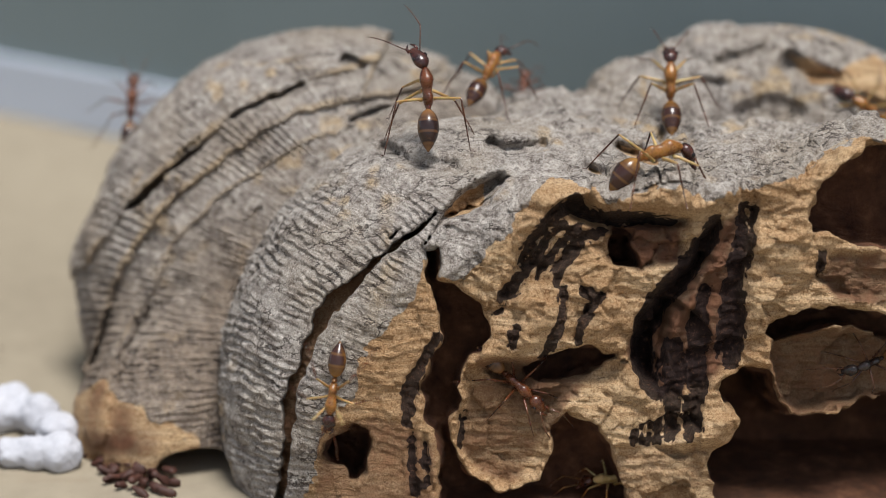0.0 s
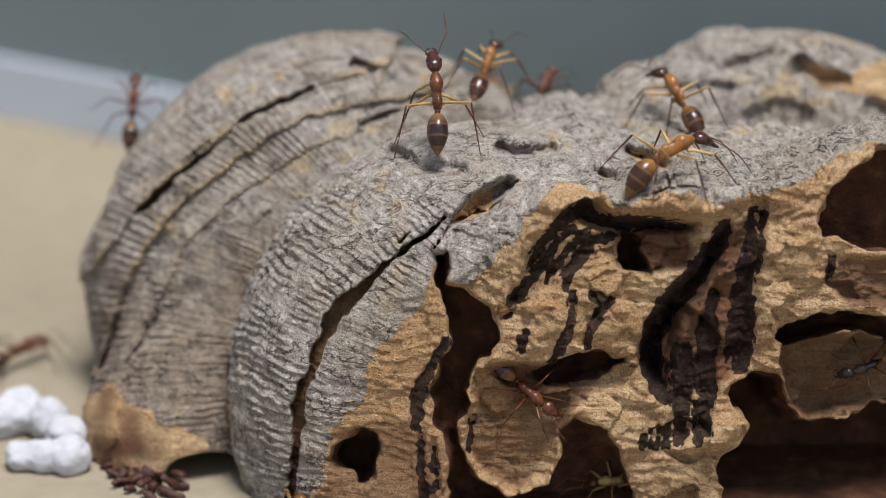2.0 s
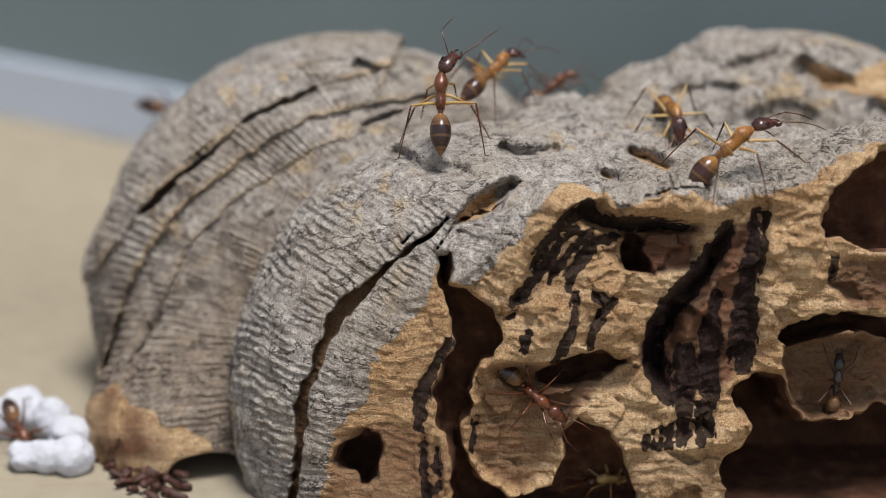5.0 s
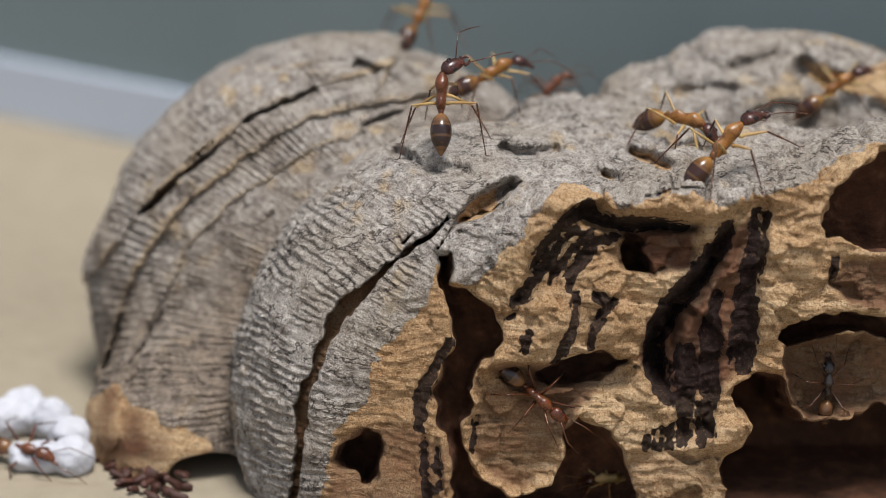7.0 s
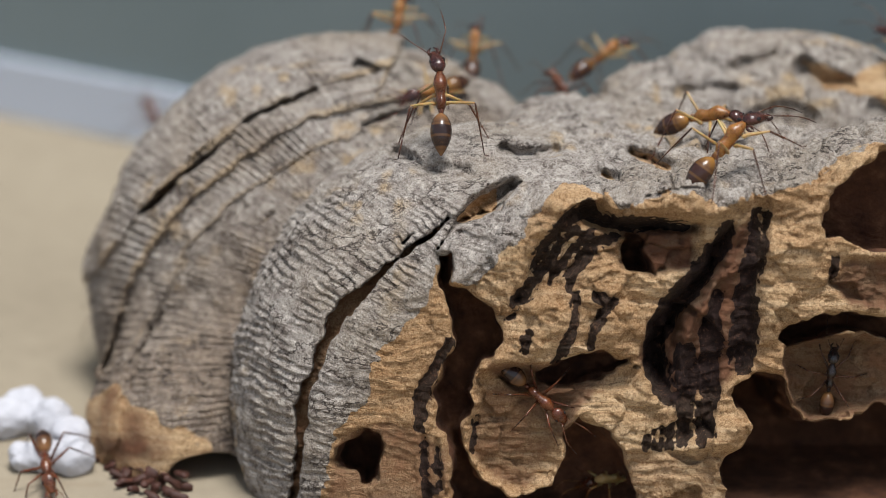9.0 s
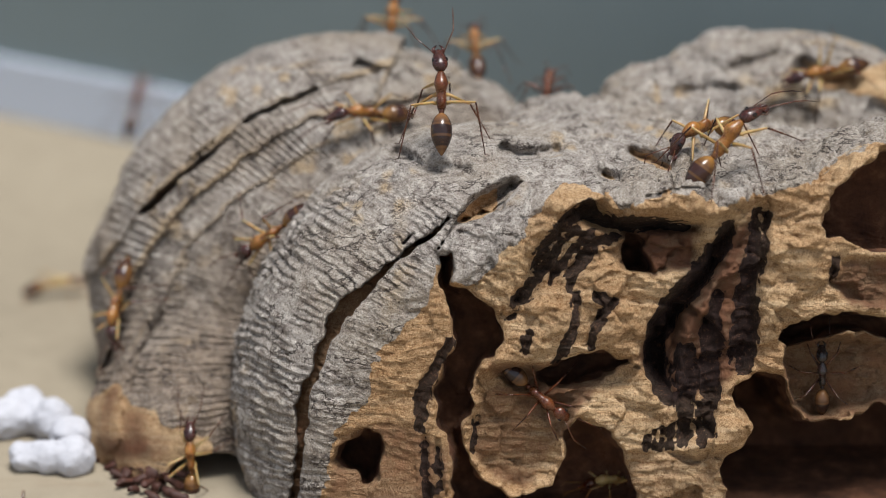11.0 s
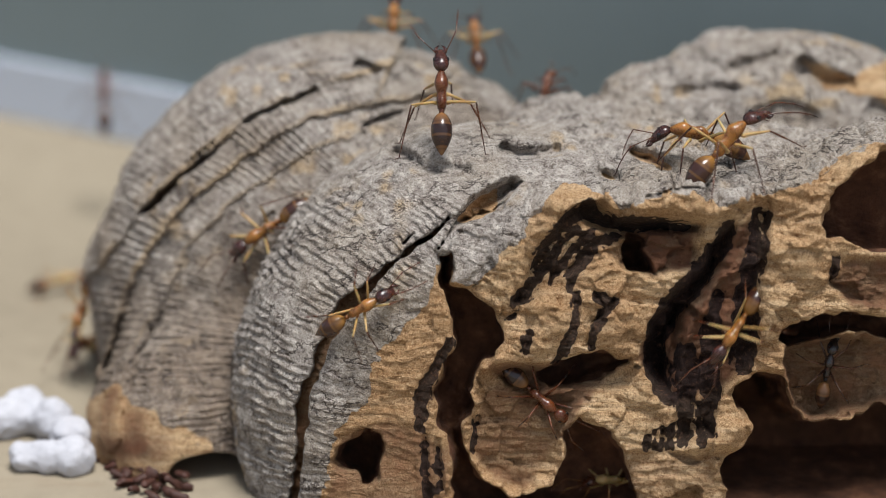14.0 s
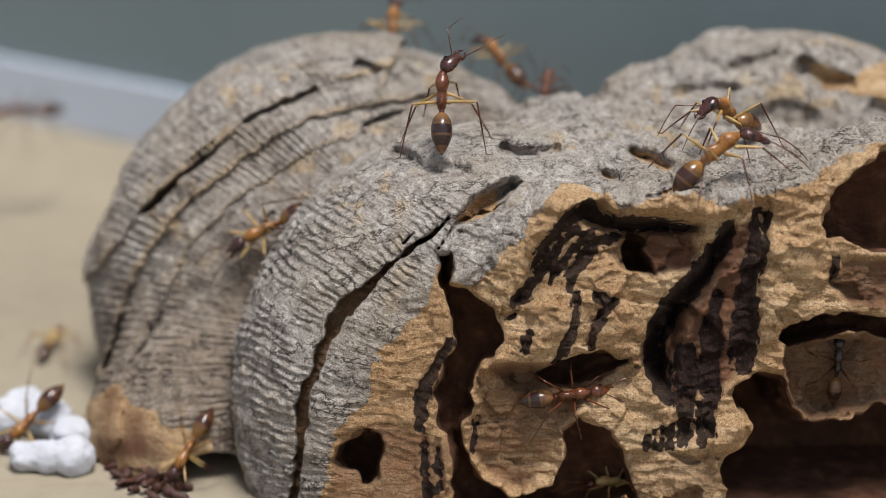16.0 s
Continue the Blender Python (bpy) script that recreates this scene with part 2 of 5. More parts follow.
# ---- the cork: a solid carved from rounded lumps, galleries and cracks ----
TABLES = np.random.RandomState(7).rand(8, 32, 32, 32).astype(np.float32)


def vnoise(x, y, z, scale, k=0):
    """Smooth value noise in -1..1; scale in mm."""
    q = [np.asarray(c, np.float32) / np.float32(scale) + np.float32(100.5 + 3.7 * k) for c in (x, y, z)]
    i = [np.floor(c).astype(np.int32) for c in q]
    f = [c - j for c, j in zip(q, i)]
    f = [c * c * (3 - 2 * c) for c in f]
    t = TABLES[k % 8]
    a0, b0, c0 = [j & 31 for j in i]
    a1, b1, c1 = [(j + 1) & 31 for j in i]
    x00 = t[a0, b0, c0] * (1 - f[0]) + t[a1, b0, c0] * f[0]
    x10 = t[a0, b1, c0] * (1 - f[0]) + t[a1, b1, c0] * f[0]
    x01 = t[a0, b0, c1] * (1 - f[0]) + t[a1, b0, c1] * f[0]
    x11 = t[a0, b1, c1] * (1 - f[0]) + t[a1, b1, c1] * f[0]
    lo = x00 * (1 - f[1]) + x10 * f[1]
    hi = x01 * (1 - f[1]) + x11 * f[1]
    return (lo * (1 - f[2]) + hi * f[2]) * 2 - 1


def smin(a, b, k):
    h = np.clip(0.5 + 0.5 * (b - a) / k, 0, 1)
    return b * (1 - h) + a * h - k * h * (1 - h)


def smax(a, b, k):
    return -smin(-a, -b, k)


def step(x, lo, hi):
    t = np.clip((x - lo) / (hi - lo), 0, 1)
    return t * t * (3 - 2 * t)


# flat charts over the broken front, in mm across and up: each holds the distance to an outline or a line
CHART_X = np.arange(-46.0, 66.0, 0.2, dtype=np.float32)
CHART_Z = np.arange(-34.0, 32.0, 0.2, dtype=np.float32)
GX, GZ = np.meshgrid(CHART_X, CHART_Z, indexing="ij")
WOB_X = 0.35 * vnoise(GX, GX * 0, GZ, 1.6, 1) + 0.18 * vnoise(GX, GX * 0, GZ, 0.6, 2)
WOB_Z = 0.35 * vnoise(GX, GX * 0 + 9, GZ, 1.6, 3) + 0.18 * vnoise(GX, GX * 0 + 5, GZ, 0.6, 4)


def outline(points):
    """Distance to a closed outline, negative inside."""
    p = np.array(points, np.float32)
    x, z = GX + WOB_X, GZ + WOB_Z
    d = np.full(x.shape, 1e9, np.float32)
    inside = np.zeros(x.shape, bool)
    for (ax, az), (bx, bz) in zip(p, np.roll(p, -1, 0)):
        ex, ez = bx - ax, bz - az
        t = np.clip(((x - ax) * ex + (z - az) * ez) / (ex * ex + ez * ez + 1e-9), 0, 1)
        d = np.minimum(d, (x - ax - t * ex) ** 2 + (z - az - t * ez) ** 2)
        cross = ((az > z) != (bz > z)) & (x < (bx - ax) * (z - az) / (bz - az + 1e-9) + ax)
        inside ^= cross
    return np.where(inside, -1, 1) * np.sqrt(d)


def line(points, ragged=1.0):
    """Distance to an open line of (x, z, half width), less the half width."""
    p = np.array(points, np.float32)
    x, z = GX + ragged * WOB_X, GZ + ragged * WOB_Z
    d = np.full(x.shape, 1e9, np.float32)
    for (ax, az, ar), (bx, bz, br) in zip(p, p[1:]):
        ex, ez = bx - ax, bz - az
        t = np.clip(((x - ax) * ex + (z - az) * ez) / (ex * ex + ez * ez + 1e-9), 0, 1)
        d = np.minimum(d, np.sqrt((x - ax - t * ex) ** 2 + (z - az - t * ez) ** 2) - ar - t * (br - ar))
    return d


def facets(u, v, cell, seed):
    """Broken, shingled relief round scattered points: the nearest one's distance, the gap to the next, both over the cell's size, and a tilted plane for each cell."""
    rnd = np.random.RandomState(seed).rand(5, 128, 128).astype(np.float32)
    i, j = np.floor(u / cell).astype(np.int32), np.floor(v / cell).astype(np.int32)
    f1, f2, plane = [np.full(u.shape, k, np.float32) for k in (9.0, 9.0, 0.0)]
    for di in (-1, 0, 1):
        for dj in (-1, 0, 1):
            a, b = (i + di) & 127, (j + dj) & 127
            du, dv = u / cell - (i + di) - rnd[0, a, b], v / cell - (j + dj) - rnd[1, a, b]
            d = np.hypot(du, dv)
            plane = np.where(d < f1, (rnd[2, a, b] - 0.5) * du * 2 + (rnd[3, a, b] - 0.3) * dv * 2 + rnd[4, a, b] - 0.5, plane)
            f2 = np.minimum(f2, np.maximum(d, f1))
            f1 = np.minimum(f1, d)
    return f1, f2 - f1, plane


def sample(chart, x, z):
    u = np.clip((x - CHART_X[0]) / 0.2, 0, len(CHART_X) - 1.001)
    v = np.clip((z - CHART_Z[0]) / 0.2, 0, len(CHART_Z) - 1.001)
    i, j = u.astype(np.int32), v.astype(np.int32)
    f, g = u - i, v - j
    return (chart[i, j] * (1 - f) + chart[i + 1, j] * f) * (1 - g) + (chart[i, j + 1] * (1 - f) + chart[i + 1, j + 1] * f) * g


# galleries: outline, depth to which it goes in
GALLERIES = []
GALLERIES.append((outline([(-11.3, -22.1), (-10.9, -20.6), (-9.4, -19.3), (-7.6, -18.5), (-6.6, -19.4), (-6.3, -21.2), (-6.6, -23.9), (-7.9, -24.9), (-9.0, -24.8), (-9.2, -23.5), (-10.7, -23.0)]), 9.0))
GALLERIES.append((outline([(-0.9, -0.4), (0.9, -0.4), (0.8, -3.4), (3.2, -4.4), (5.3, -5.9), (6.6, -8.4), (6.1, -10.3), (3.9, -12.2), (3.2, -14.6), (2.8, -17.3), (1.6, -19.3), (2.4, -21.5), (4.2, -24.5), (7.2, -26.0), (11.3, -24.8), (12.9, -21.5), (12.4, -18.9), (14.5, -17.7), (17.4, -19.1), (19.4, -21.9), (20.9, -27.3), (20.6, -28.0), (0.4, -28.0), (1.1, -22.4), (-0.7, -18.2), (-1.1, -15.2), (0.1, -11.6), (1.0, -9.6), (0.9, -7.5), (-0.2, -4.6)]), 8.5))
GALLERIES.append((outline([(9.1, -12.5), (12.6, -11.4), (14.9, -10.3), (16.2, -10.8), (19.9, -11.2), (20.2, -12.2), (17.3, -13.0), (15.0, -14.0), (11.5, -14.5), (9.4, -13.9)]), 9.0))
GALLERIES.append((outline([(18.2, 1.6), (19.4, 1.9), (20.6, 1.2), (20.9, -0.5), (21.3, -2.3), (20.0, -2.7), (18.5, -2.3), (18.1, -0.5)]), 10.0))
GALLERIES.append((outline([(38.2, 2.2), (38.2, 3.8), (39.8, 6.3), (42.0, 8.3), (44.6, 10.2), (49.8, 10.9), (54.0, 8.0), (53.3, 1.2), (47.1, -0.8), (43.0, -0.3), (40.6, 0.8), (38.6, 0.9)]), 10.0))
GALLERIES.append((outline([(34.5, -9.6), (35.5, -7.8), (38.7, -6.6), (41.6, -6.3), (45.1, -6.9), (54.4, -6.9), (54.7, -12.8), (45.7, -9.3), (41.7, -8.7), (38.2, -9.7), (35.9, -10.6)]), 11.0))
GALLERIES.append((outline([(29.5, -15.2), (30.8, -13.4), (32.5, -12.5), (35.7, -12.8), (36.6, -15.9), (38.0, -17.7), (42.1, -17.7), (46.0, -15.9), (54.8, -14.6), (55.7, -28.4), (30.1, -28.4), (29.9, -26.7), (28.6, -22.7), (31.0, -20.6), (32.1, -18.5), (30.3, -16.7)]), 21.0))
# shallow scoops: outline, depth, softness of the rim
SCOOPS = []
SCOOPS.append((outline([(9.9, 0.1), (12.4, 3.5), (14.7, 5.1), (15.9, 5.1), (18.0, 3.2), (23.9, 2.9), (26.5, 2.5), (26.3, -1.7), (24.9, -2.5), (21.2, -2.9), (18.3, -2.5), (15.9, 0.1), (12.5, -3.4), (8.5, -6.0), (7.0, -5.2)]), 1.6, 0.7))
SCOOPS.append((outline([(13.0, 4.0), (14.7, 5.1), (16.1, 5.1), (18.1, 3.0), (26.2, 2.6), (26.2, 1.7), (18.2, 1.2), (14.7, 2.2)]), 3.2, 0.8))
SCOOPS.append((outline([(20.5, -11.6), (21.0, -7.5), (23.5, -4.9), (26.3, -2.1), (27.5, 1.2), (29.7, 2.4), (29.3, -1.7), (27.3, -4.3), (25.8, -6.9), (24.9, -9.8), (23.8, -15.2), (21.7, -14.7)]), 6.0, 1.8))
SCOOPS.append((outline([(24.4, -15.2), (25.1, -9.8), (27.6, -4.0), (29.7, 0.6), (32.4, 4.6), (33.9, 4.1), (32.5, -3.4), (32.1, -9.3), (31.3, -12.8), (28.8, -14.6), (28.2, -19.4), (23.4, -20.6)]), 1.2, 0.8))
SCOOPS.append((outline([(3.3, -12.2), (9.4, -11.9), (12.7, -14.6), (15.0, -14.6), (13.3, -18.8), (12.9, -21.8), (11.3, -24.9), (7.2, -26.2), (3.9, -24.2), (2.1, -21.2), (2.7, -17.3)]), 2.2, 1.6))
SCOOPS.append((outline([(3.9, -11.9), (9.1, -11.6), (20.2, -11.6), (20.0, -14.6), (13.2, -15.2), (6.8, -14.6)]), 2.0, 1.4))
SCOOPS.append((outline([(35.0, -10.4), (38.2, -9.3), (45.6, -8.7), (54.5, -9.3), (54.9, -16.4), (46.0, -16.5), (38.6, -18.2), (36.5, -16.4)]), 6.0, 1.0))
SCOOPS.append((outline([(40.1, -0.5), (45.2, -0.8), (53.9, 0.1), (54.3, -6.3), (41.5, -5.7), (39.7, -3.4)]), 1.2, 0.8))
SCOOPS.append((outline([(18.9, -21.2), (24.6, -21.2), (27.5, -22.1), (30.0, -26.0), (30.3, -33.4), (20.7, -33.4)]), 0.8, 0.5))
SCOOPS.append((outline([(16.9, 5.5), (23.8, 6.6), (32.1, 6.6), (31.6, 4.0), (27.1, 2.5), (22.7, 3.0), (18.7, 3.0)]), -2.0, 1.5))
SCOOPS.append((outline([(0.1, 3.5), (6.7, 3.2), (5.0, 0.6), (3.5, -2.5), (0.9, -3.9)]), -2.2, 1.5))
SCOOPS.append((outline([(11.5, 5.5), (15.2, 7.0), (17.2, 6.1), (15.8, 5.1), (13.0, 4.0), (10.4, 0.6), (8.7, 1.2)]), -1.0, 0.8))
SCOOPS.append((outline([(24.6, -21.2), (26.8, -19.1), (29.7, -17.3), (31.8, -18.2), (30.4, -20.6), (27.8, -21.5)]), -1.6, 1.2))
SCOOPS.append((outline([(30.8, 2.4), (37.7, 1.2), (39.7, -3.4), (35.8, -6.9), (32.7, -10.4), (31.7, -5.7)]), -1.2, 2.0))
SCOOPS.append((outline([(8.5, -5.2), (12.5, -4.6), (18.3, -3.4), (20.1, -6.9), (19.0, -10.4), (12.6, -11.6), (6.8, -10.7)]), -0.7, 1.4))
# splits in the bark: line and how deep below the skin
SPLITS = []
SPLITS.append((line([(-16.2, -27.4, 0.52), (-15.6, -24.3, 0.46), (-15.1, -21.3, 0.46), (-14.7, -18.9, 0.63), (-14.8, -16.6, 0.86), (-14.3, -14.7, 0.52), (-13.1, -12.3, 0.52), (-12.2, -9.9, 0.63), (-11.2, -7.5, 0.86), (-9.8, -5.6, 0.98), (-8.1, -4.0, 0.57), (-6.0, -2.3, 0.40), (-4.3, -0.9, 0.34), (-2.5, 0.5, 0.40), (-1.0, 1.3, 0.23), (0.5, 3.1, 0.17)], 0.6), 2.3))
SPLITS.append((line([(-34.1, 4.5, 0.32), (-31.8, 6.3, 0.52), (-29.8, 8.1, 0.45), (-27.2, 9.8, 0.39), (-24.4, 12.1, 0.19)], 0.5), 2.2))
SPLITS.append((line([(-29.8, 9.3, 0.13), (-27.8, 10.4, 0.26), (-25.3, 12.4, 0.13)], 0.5), 1.2))
SPLITS.append((line([(-22.7, 14.1, 0.13), (-20.8, 15.1, 0.26), (-18.4, 16.2, 0.26), (-16.8, 16.7, 0.32), (-15.8, 17.5, 0.45), (-14.4, 18.2, 0.19)], 0.5), 1.8))
SPLITS.append((line([(-9.1, 13.6, 0.13), (-6.6, 14.8, 0.26), (-4.6, 15.5, 0.19)], 0.5), 1.2))
SPLITS.append((line([(-34.5, -15.8, 0.13), (-34.3, -12.7, 0.26), (-33.2, -9.5, 0.19), (-31.7, -7.1, 0.19)], 0.5), 0.6))
SPLITS.append((line([(-20.6, 2.6, 0.13), (-18.7, 4.0, 0.19)], 0.5), 0.6))
SPLITS.append((line([(-9.7, 21.1, 0.45), (-7.6, 20.4, 0.58)], 0.5), 1.0))
SPLITS.append((line([(-4.7, 0.4, 0.11), (-3.6, 1.2, 0.20), (-2.3, 2.0, 0.11)], 0.4), 1.4))
SPLITS.append((line([(-0.7, -0.3, 0.11), (0.8, 1.8, 0.23), (2.2, 3.2, 0.23), (3.8, 3.8, 0.11), (5.8, 4.3, 0.17), (7.0, 5.5, 0.11), (8.1, 7.1, 0.09)], 0.6), 1.0))
# soft dents in the skin: line and depth
DENTS = []
DENTS.append((line([(1.8, 3.2, 0.36), (3.5, 4.1, 0.78), (5.7, 5.4, 0.66), (7.2, 6.7, 0.24)]), 2.4))
DENTS.append((line([(6.3, 10.6, 0.30), (8.1, 9.7, 0.48), (10.2, 9.8, 0.42), (12.0, 10.7, 0.24)]), 1.1))
DENTS.append((line([(20.2, 10.4, 0.24), (21.8, 9.5, 0.62), (23.3, 8.5, 0.5)]), 2.0))
DENTS.append((line([(-5.0, 10.3, 0.60), (-1.4, 8.4, 0.54), (2.7, 7.8, 0.42)]), 0.9))
DENTS.append((line([(16.5, 7.8, 0.36), (17.4, 7.3, 0.42)]), 1.6))
DENTS.append((line([(33.0, 20.5, 0.53), (36.0, 21.6, 0.59), (38.1, 22.5, 0.33)]), 1.5))
DENTS.append((line([(41.4, 20.5, 1.19), (43.3, 19.3, 1.06), (46.0, 19.1, 0.59)]), 2.8))
DENTS.append((line([(35.3, 14.7, 0.79), (38.6, 15.4, 1.19), (41.6, 14.7, 0.92)]), 1.5))
DENTS.append((line([(49.5, 15.6, 1.06), (53.8, 14.6, 1.32)]), 2.2))
DENTS.append((line([(26.1, 17.5, 0.53), (30.7, 18.5, 0.40), (33.4, 18.2, 0.33)]), 1.4))
DENT = sum(deep * step(-c, -0.8, 0.6) for c, deep in DENTS)
# scorched streaks on the broken face, and the rim recess's shade drawn among them
STREAKS = []
STREAKS.append(line([(15.2, 4.3, 0.86), (12.9, 3.2, 0.80), (11.0, 1.2, 0.67), (9.9, -0.5, 0.54), (9.4, -2.0, 0.41)], 0.4))
STREAKS.append(line([(9.3, -3.4, 0.48), (8.4, -4.6, 0.80), (7.4, -5.4, 0.54)], 0.4))
STREAKS.append(line([(13.7, 2.3, 0.54), (11.9, 0.6, 0.54), (10.5, -1.6, 0.54), (9.5, -3.7, 0.48)], 0.4))
STREAKS.append(line([(15.1, 1.6, 0.54), (13.0, -0.2, 0.61), (11.6, -2.2, 0.48), (10.9, -3.5, 0.35)], 0.4))
STREAKS.append(line([(17.7, 1.3, 0.54), (15.7, 0.6, 0.67), (14.2, -1.1, 0.80), (13.2, -2.7, 0.61), (13.1, -4.0, 0.35)], 0.4))
STREAKS.append(line([(13.6, -4.6, 0.41), (13.5, -6.9, 0.54), (13.1, -8.6, 0.48), (12.4, -10.4, 0.48), (11.7, -11.5, 0.41)], 0.4))
STREAKS.append(line([(15.7, -4.7, 0.61), (17.2, -5.3, 0.54)], 0.4))
STREAKS.append(line([(17.5, -5.4, 0.41), (16.1, -6.9, 0.48), (15.4, -8.6, 0.41), (15.0, -9.9, 0.35)], 0.4))
STREAKS.append(line([(8.8, -8.6, 0.41), (8.5, -9.8, 0.48), (8.4, -10.8, 0.35)], 0.4))
STREAKS.append(line([(7.6, -6.0, 0.35), (6.9, -7.3, 0.35)], 0.4))
# dark band below the rim: shade of the recess painted as a streak
STREAKS.append(line([(14.6, 3.9, 0.86), (16.6, 3.0, 0.67), (18.8, 2.6, 0.74), (22.1, 2.5, 0.54), (24.9, 2.2, 0.41)], 0.4))
STREAKS.append(line([(28.9, 2.3, 0.74), (28.2, 0.1, 0.99), (25.8, -3.4, 1.25), (23.5, -6.0, 1.38), (22.3, -8.3, 1.51)], 0.4))
STREAKS.append(line([(22.0, -9.9, 1.06), (22.2, -12.2, 1.25), (22.5, -14.5, 0.99), (23.3, -16.0, 0.54)], 0.4))
STREAKS.append(line([(25.1, -11.0, 1.19), (25.2, -13.9, 1.44), (25.1, -16.3, 0.86), (25.2, -18.7, 0.80), (25.0, -20.3, 0.54)], 0.4))
STREAKS.append(line([(28.1, -4.6, 0.67), (27.7, -6.9, 0.86), (27.6, -9.8, 1.12), (27.7, -12.8, 1.12), (27.7, -16.3, 0.80), (27.8, -19.2, 0.48)], 0.4))
STREAKS.append(line([(32.1, 3.8, 0.54), (31.7, 0.6, 0.67), (31.2, -2.2, 0.99), (31.1, -5.7, 1.19), (31.1, -9.2, 1.25), (31.0, -11.9, 0.93)], 0.4))
STREAKS.append(line([(33.0, 3.5, 0.32), (32.6, 0.6, 0.38), (32.4, -2.4, 0.32)], 0.4))
STREAKS.append(line([(30.0, -6.6, 0.35), (29.9, -9.2, 0.32), (29.7, -11.9, 0.35)], 0.4))
STREAKS.append(line([(26.7, -16.0, 0.38), (26.8, -20.2, 0.45)], 0.4))
STREAKS.append(line([(21.3, -19.6, 0.41), (21.1, -20.9, 0.35)], 0.4))
STREAKS.append(line([(22.0, -18.9, 0.32), (22.1, -20.9, 0.32)], 0.4))
STREAKS.append(line([(22.8, -18.8, 0.38), (22.7, -21.1, 0.29)], 0.4))
STREAKS.append(line([(23.7, -18.5, 0.38), (23.5, -20.9, 0.48)], 0.4))
STREAKS.append(line([(0.8, -9.5, 0.35), (-0.8, -12.2, 0.54), (-2.0, -14.5, 0.80), (-2.3, -16.9, 0.80), (-2.6, -18.8, 0.41)], 0.4))
STREAKS.append(line([(-1.9, -19.6, 0.41), (-2.0, -21.1, 0.48), (-1.9, -23.5, 0.48), (-1.6, -26.3, 0.48)], 0.4))
STREAKS.append(line([(-0.7, -19.9, 0.35), (-0.5, -22.3, 0.41), (-0.2, -25.1, 0.41)], 0.4))
STREAKS.append(line([(3.6, -17.7, 0.32), (3.2, -19.3, 0.38), (3.0, -21.2, 0.38)], 0.4))
STREAKS.append(line([(39.9, -0.8, 0.41), (39.8, -2.9, 0.54)], 0.4))
CHAR_SHADE = np.minimum.reduce(STREAKS)
OUTER_BAND = outline([(-39.0, -14.1), (-37.6, -9.3), (-36.0, -4.8), (-33.2, 0.1), (-29.2, 4.9), (-21.5, 10.6), (-14.4, 14.9), (-9.3, 15.8), (-1.5, 17.4), (7.5, 28.4), (-49.2, 28.4), (-49.2, -14.1)])
TAN_ZONE = outline([(-14.0, -30.9), (-13.3, -26.1), (-11.8, -24.2), (-11.5, -21.1), (-10.7, -18.4), (-8.0, -15.6), (-7.5, -12.2), (-6.3, -9.8), (-4.2, -8.1), (-1.9, -6.5), (-1.0, -4.6), (-0.7, -1.7), (0.7, -2.2), (0.9, -3.3), (3.3, -4.0), (4.0, -2.7), (6.2, -0.8), (7.6, 0.6), (8.1, 2.3), (9.6, 3.6), (11.5, 5.9), (12.5, 6.7), (15.0, 6.6), (16.8, 5.5), (18.1, 4.2), (20.3, 4.6), (22.5, 5.6), (24.4, 5.0), (27.2, 5.3), (28.8, 4.5), (31.6, 5.6), (35.1, 5.9), (37.4, 6.2), (38.9, 8.0), (40.6, 9.3), (42.3, 10.2), (46.3, 10.5), (54.9, 8.0), (57.5, -30.9)])
OUTER_RIM = outline([(-43.6, -5.2), (-36.7, 1.4), (-34.3, 4.9), (-29.8, 8.3), (-24.9, 12.3), (-21.9, 14.7), (-18.7, 16.4), (-14.7, 18.5), (-11.4, 19.2), (-5.5, 21.1), (-1.6, 32.9), (-54.1, 32.9), (-54.1, -5.2)])
INNER_BAND = outline([(-41.1, -28.6), (-35.5, -20.7), (-35.2, -16.8), (-35.0, -12.9), (-34.3, -9.7), (-32.0, -6.7), (-29.4, -1.2), (-26.2, 2.7), (-22.9, 5.6), (-19.7, 7.5), (-16.5, 9.8), (-13.5, 11.4), (-8.7, 13.0), (-1.6, 32.5), (-53.4, 32.5), (-53.4, -28.6)])
BROKEN_FOOT = outline([(-40.5, -17.0), (-36.1, -16.0), (-32.4, -17.6), (-28.1, -20.1), (-24.7, -21.6), (-24.1, -29.6), (-40.5, -29.6)])
BROKEN_KNOB = outline([(40.6, 22.2), (43.3, 21.5), (46.6, 19.9), (51.2, 22.2), (56.5, 19.2), (56.5, 11.9), (49.9, 16.6), (43.9, 18.2)])
RC, RS = np.float32(math.cos(radians(TILT))), np.float32(math.sin(radians(TILT)))


def lump(x, y, z, c, r, p=2.0):
    """A rounded lump: round in x and z, of power p towards the front and back."""
    q = np.sqrt(((x - c[0]) / r[0]) ** 2 + ((z - c[2]) / r[2]) ** 2)
    k = (q ** p + np.abs((y - c[1]) / r[1]) ** p + 1e-6) ** (1 / p)
    return (k - 1) * (min(r) * 0.55 + 0.45 * sum(r) / 3)


def growth(x, b, is_back):
    """The growth ridges: counts them along the lump, fanned out from far inside it."""
    behind = 46.0 * np.arctan2(b + 11.5, 7.4 - np.minimum(x, 6.0)) + 0.5 * (sample(OUTER_BAND, x, b) < 0) + 0.35 * (sample(INNER_BAND, x, b) < 0)
    before = np.where((x > 0.7) & (b < 1.8 + 0.5 * x), (b + 0.3 * x) / 1.25, 82.0 * np.arctan2(b + 37.1, 53.2 - np.minimum(x, 40.0)))
    return np.where(is_back, behind, before)


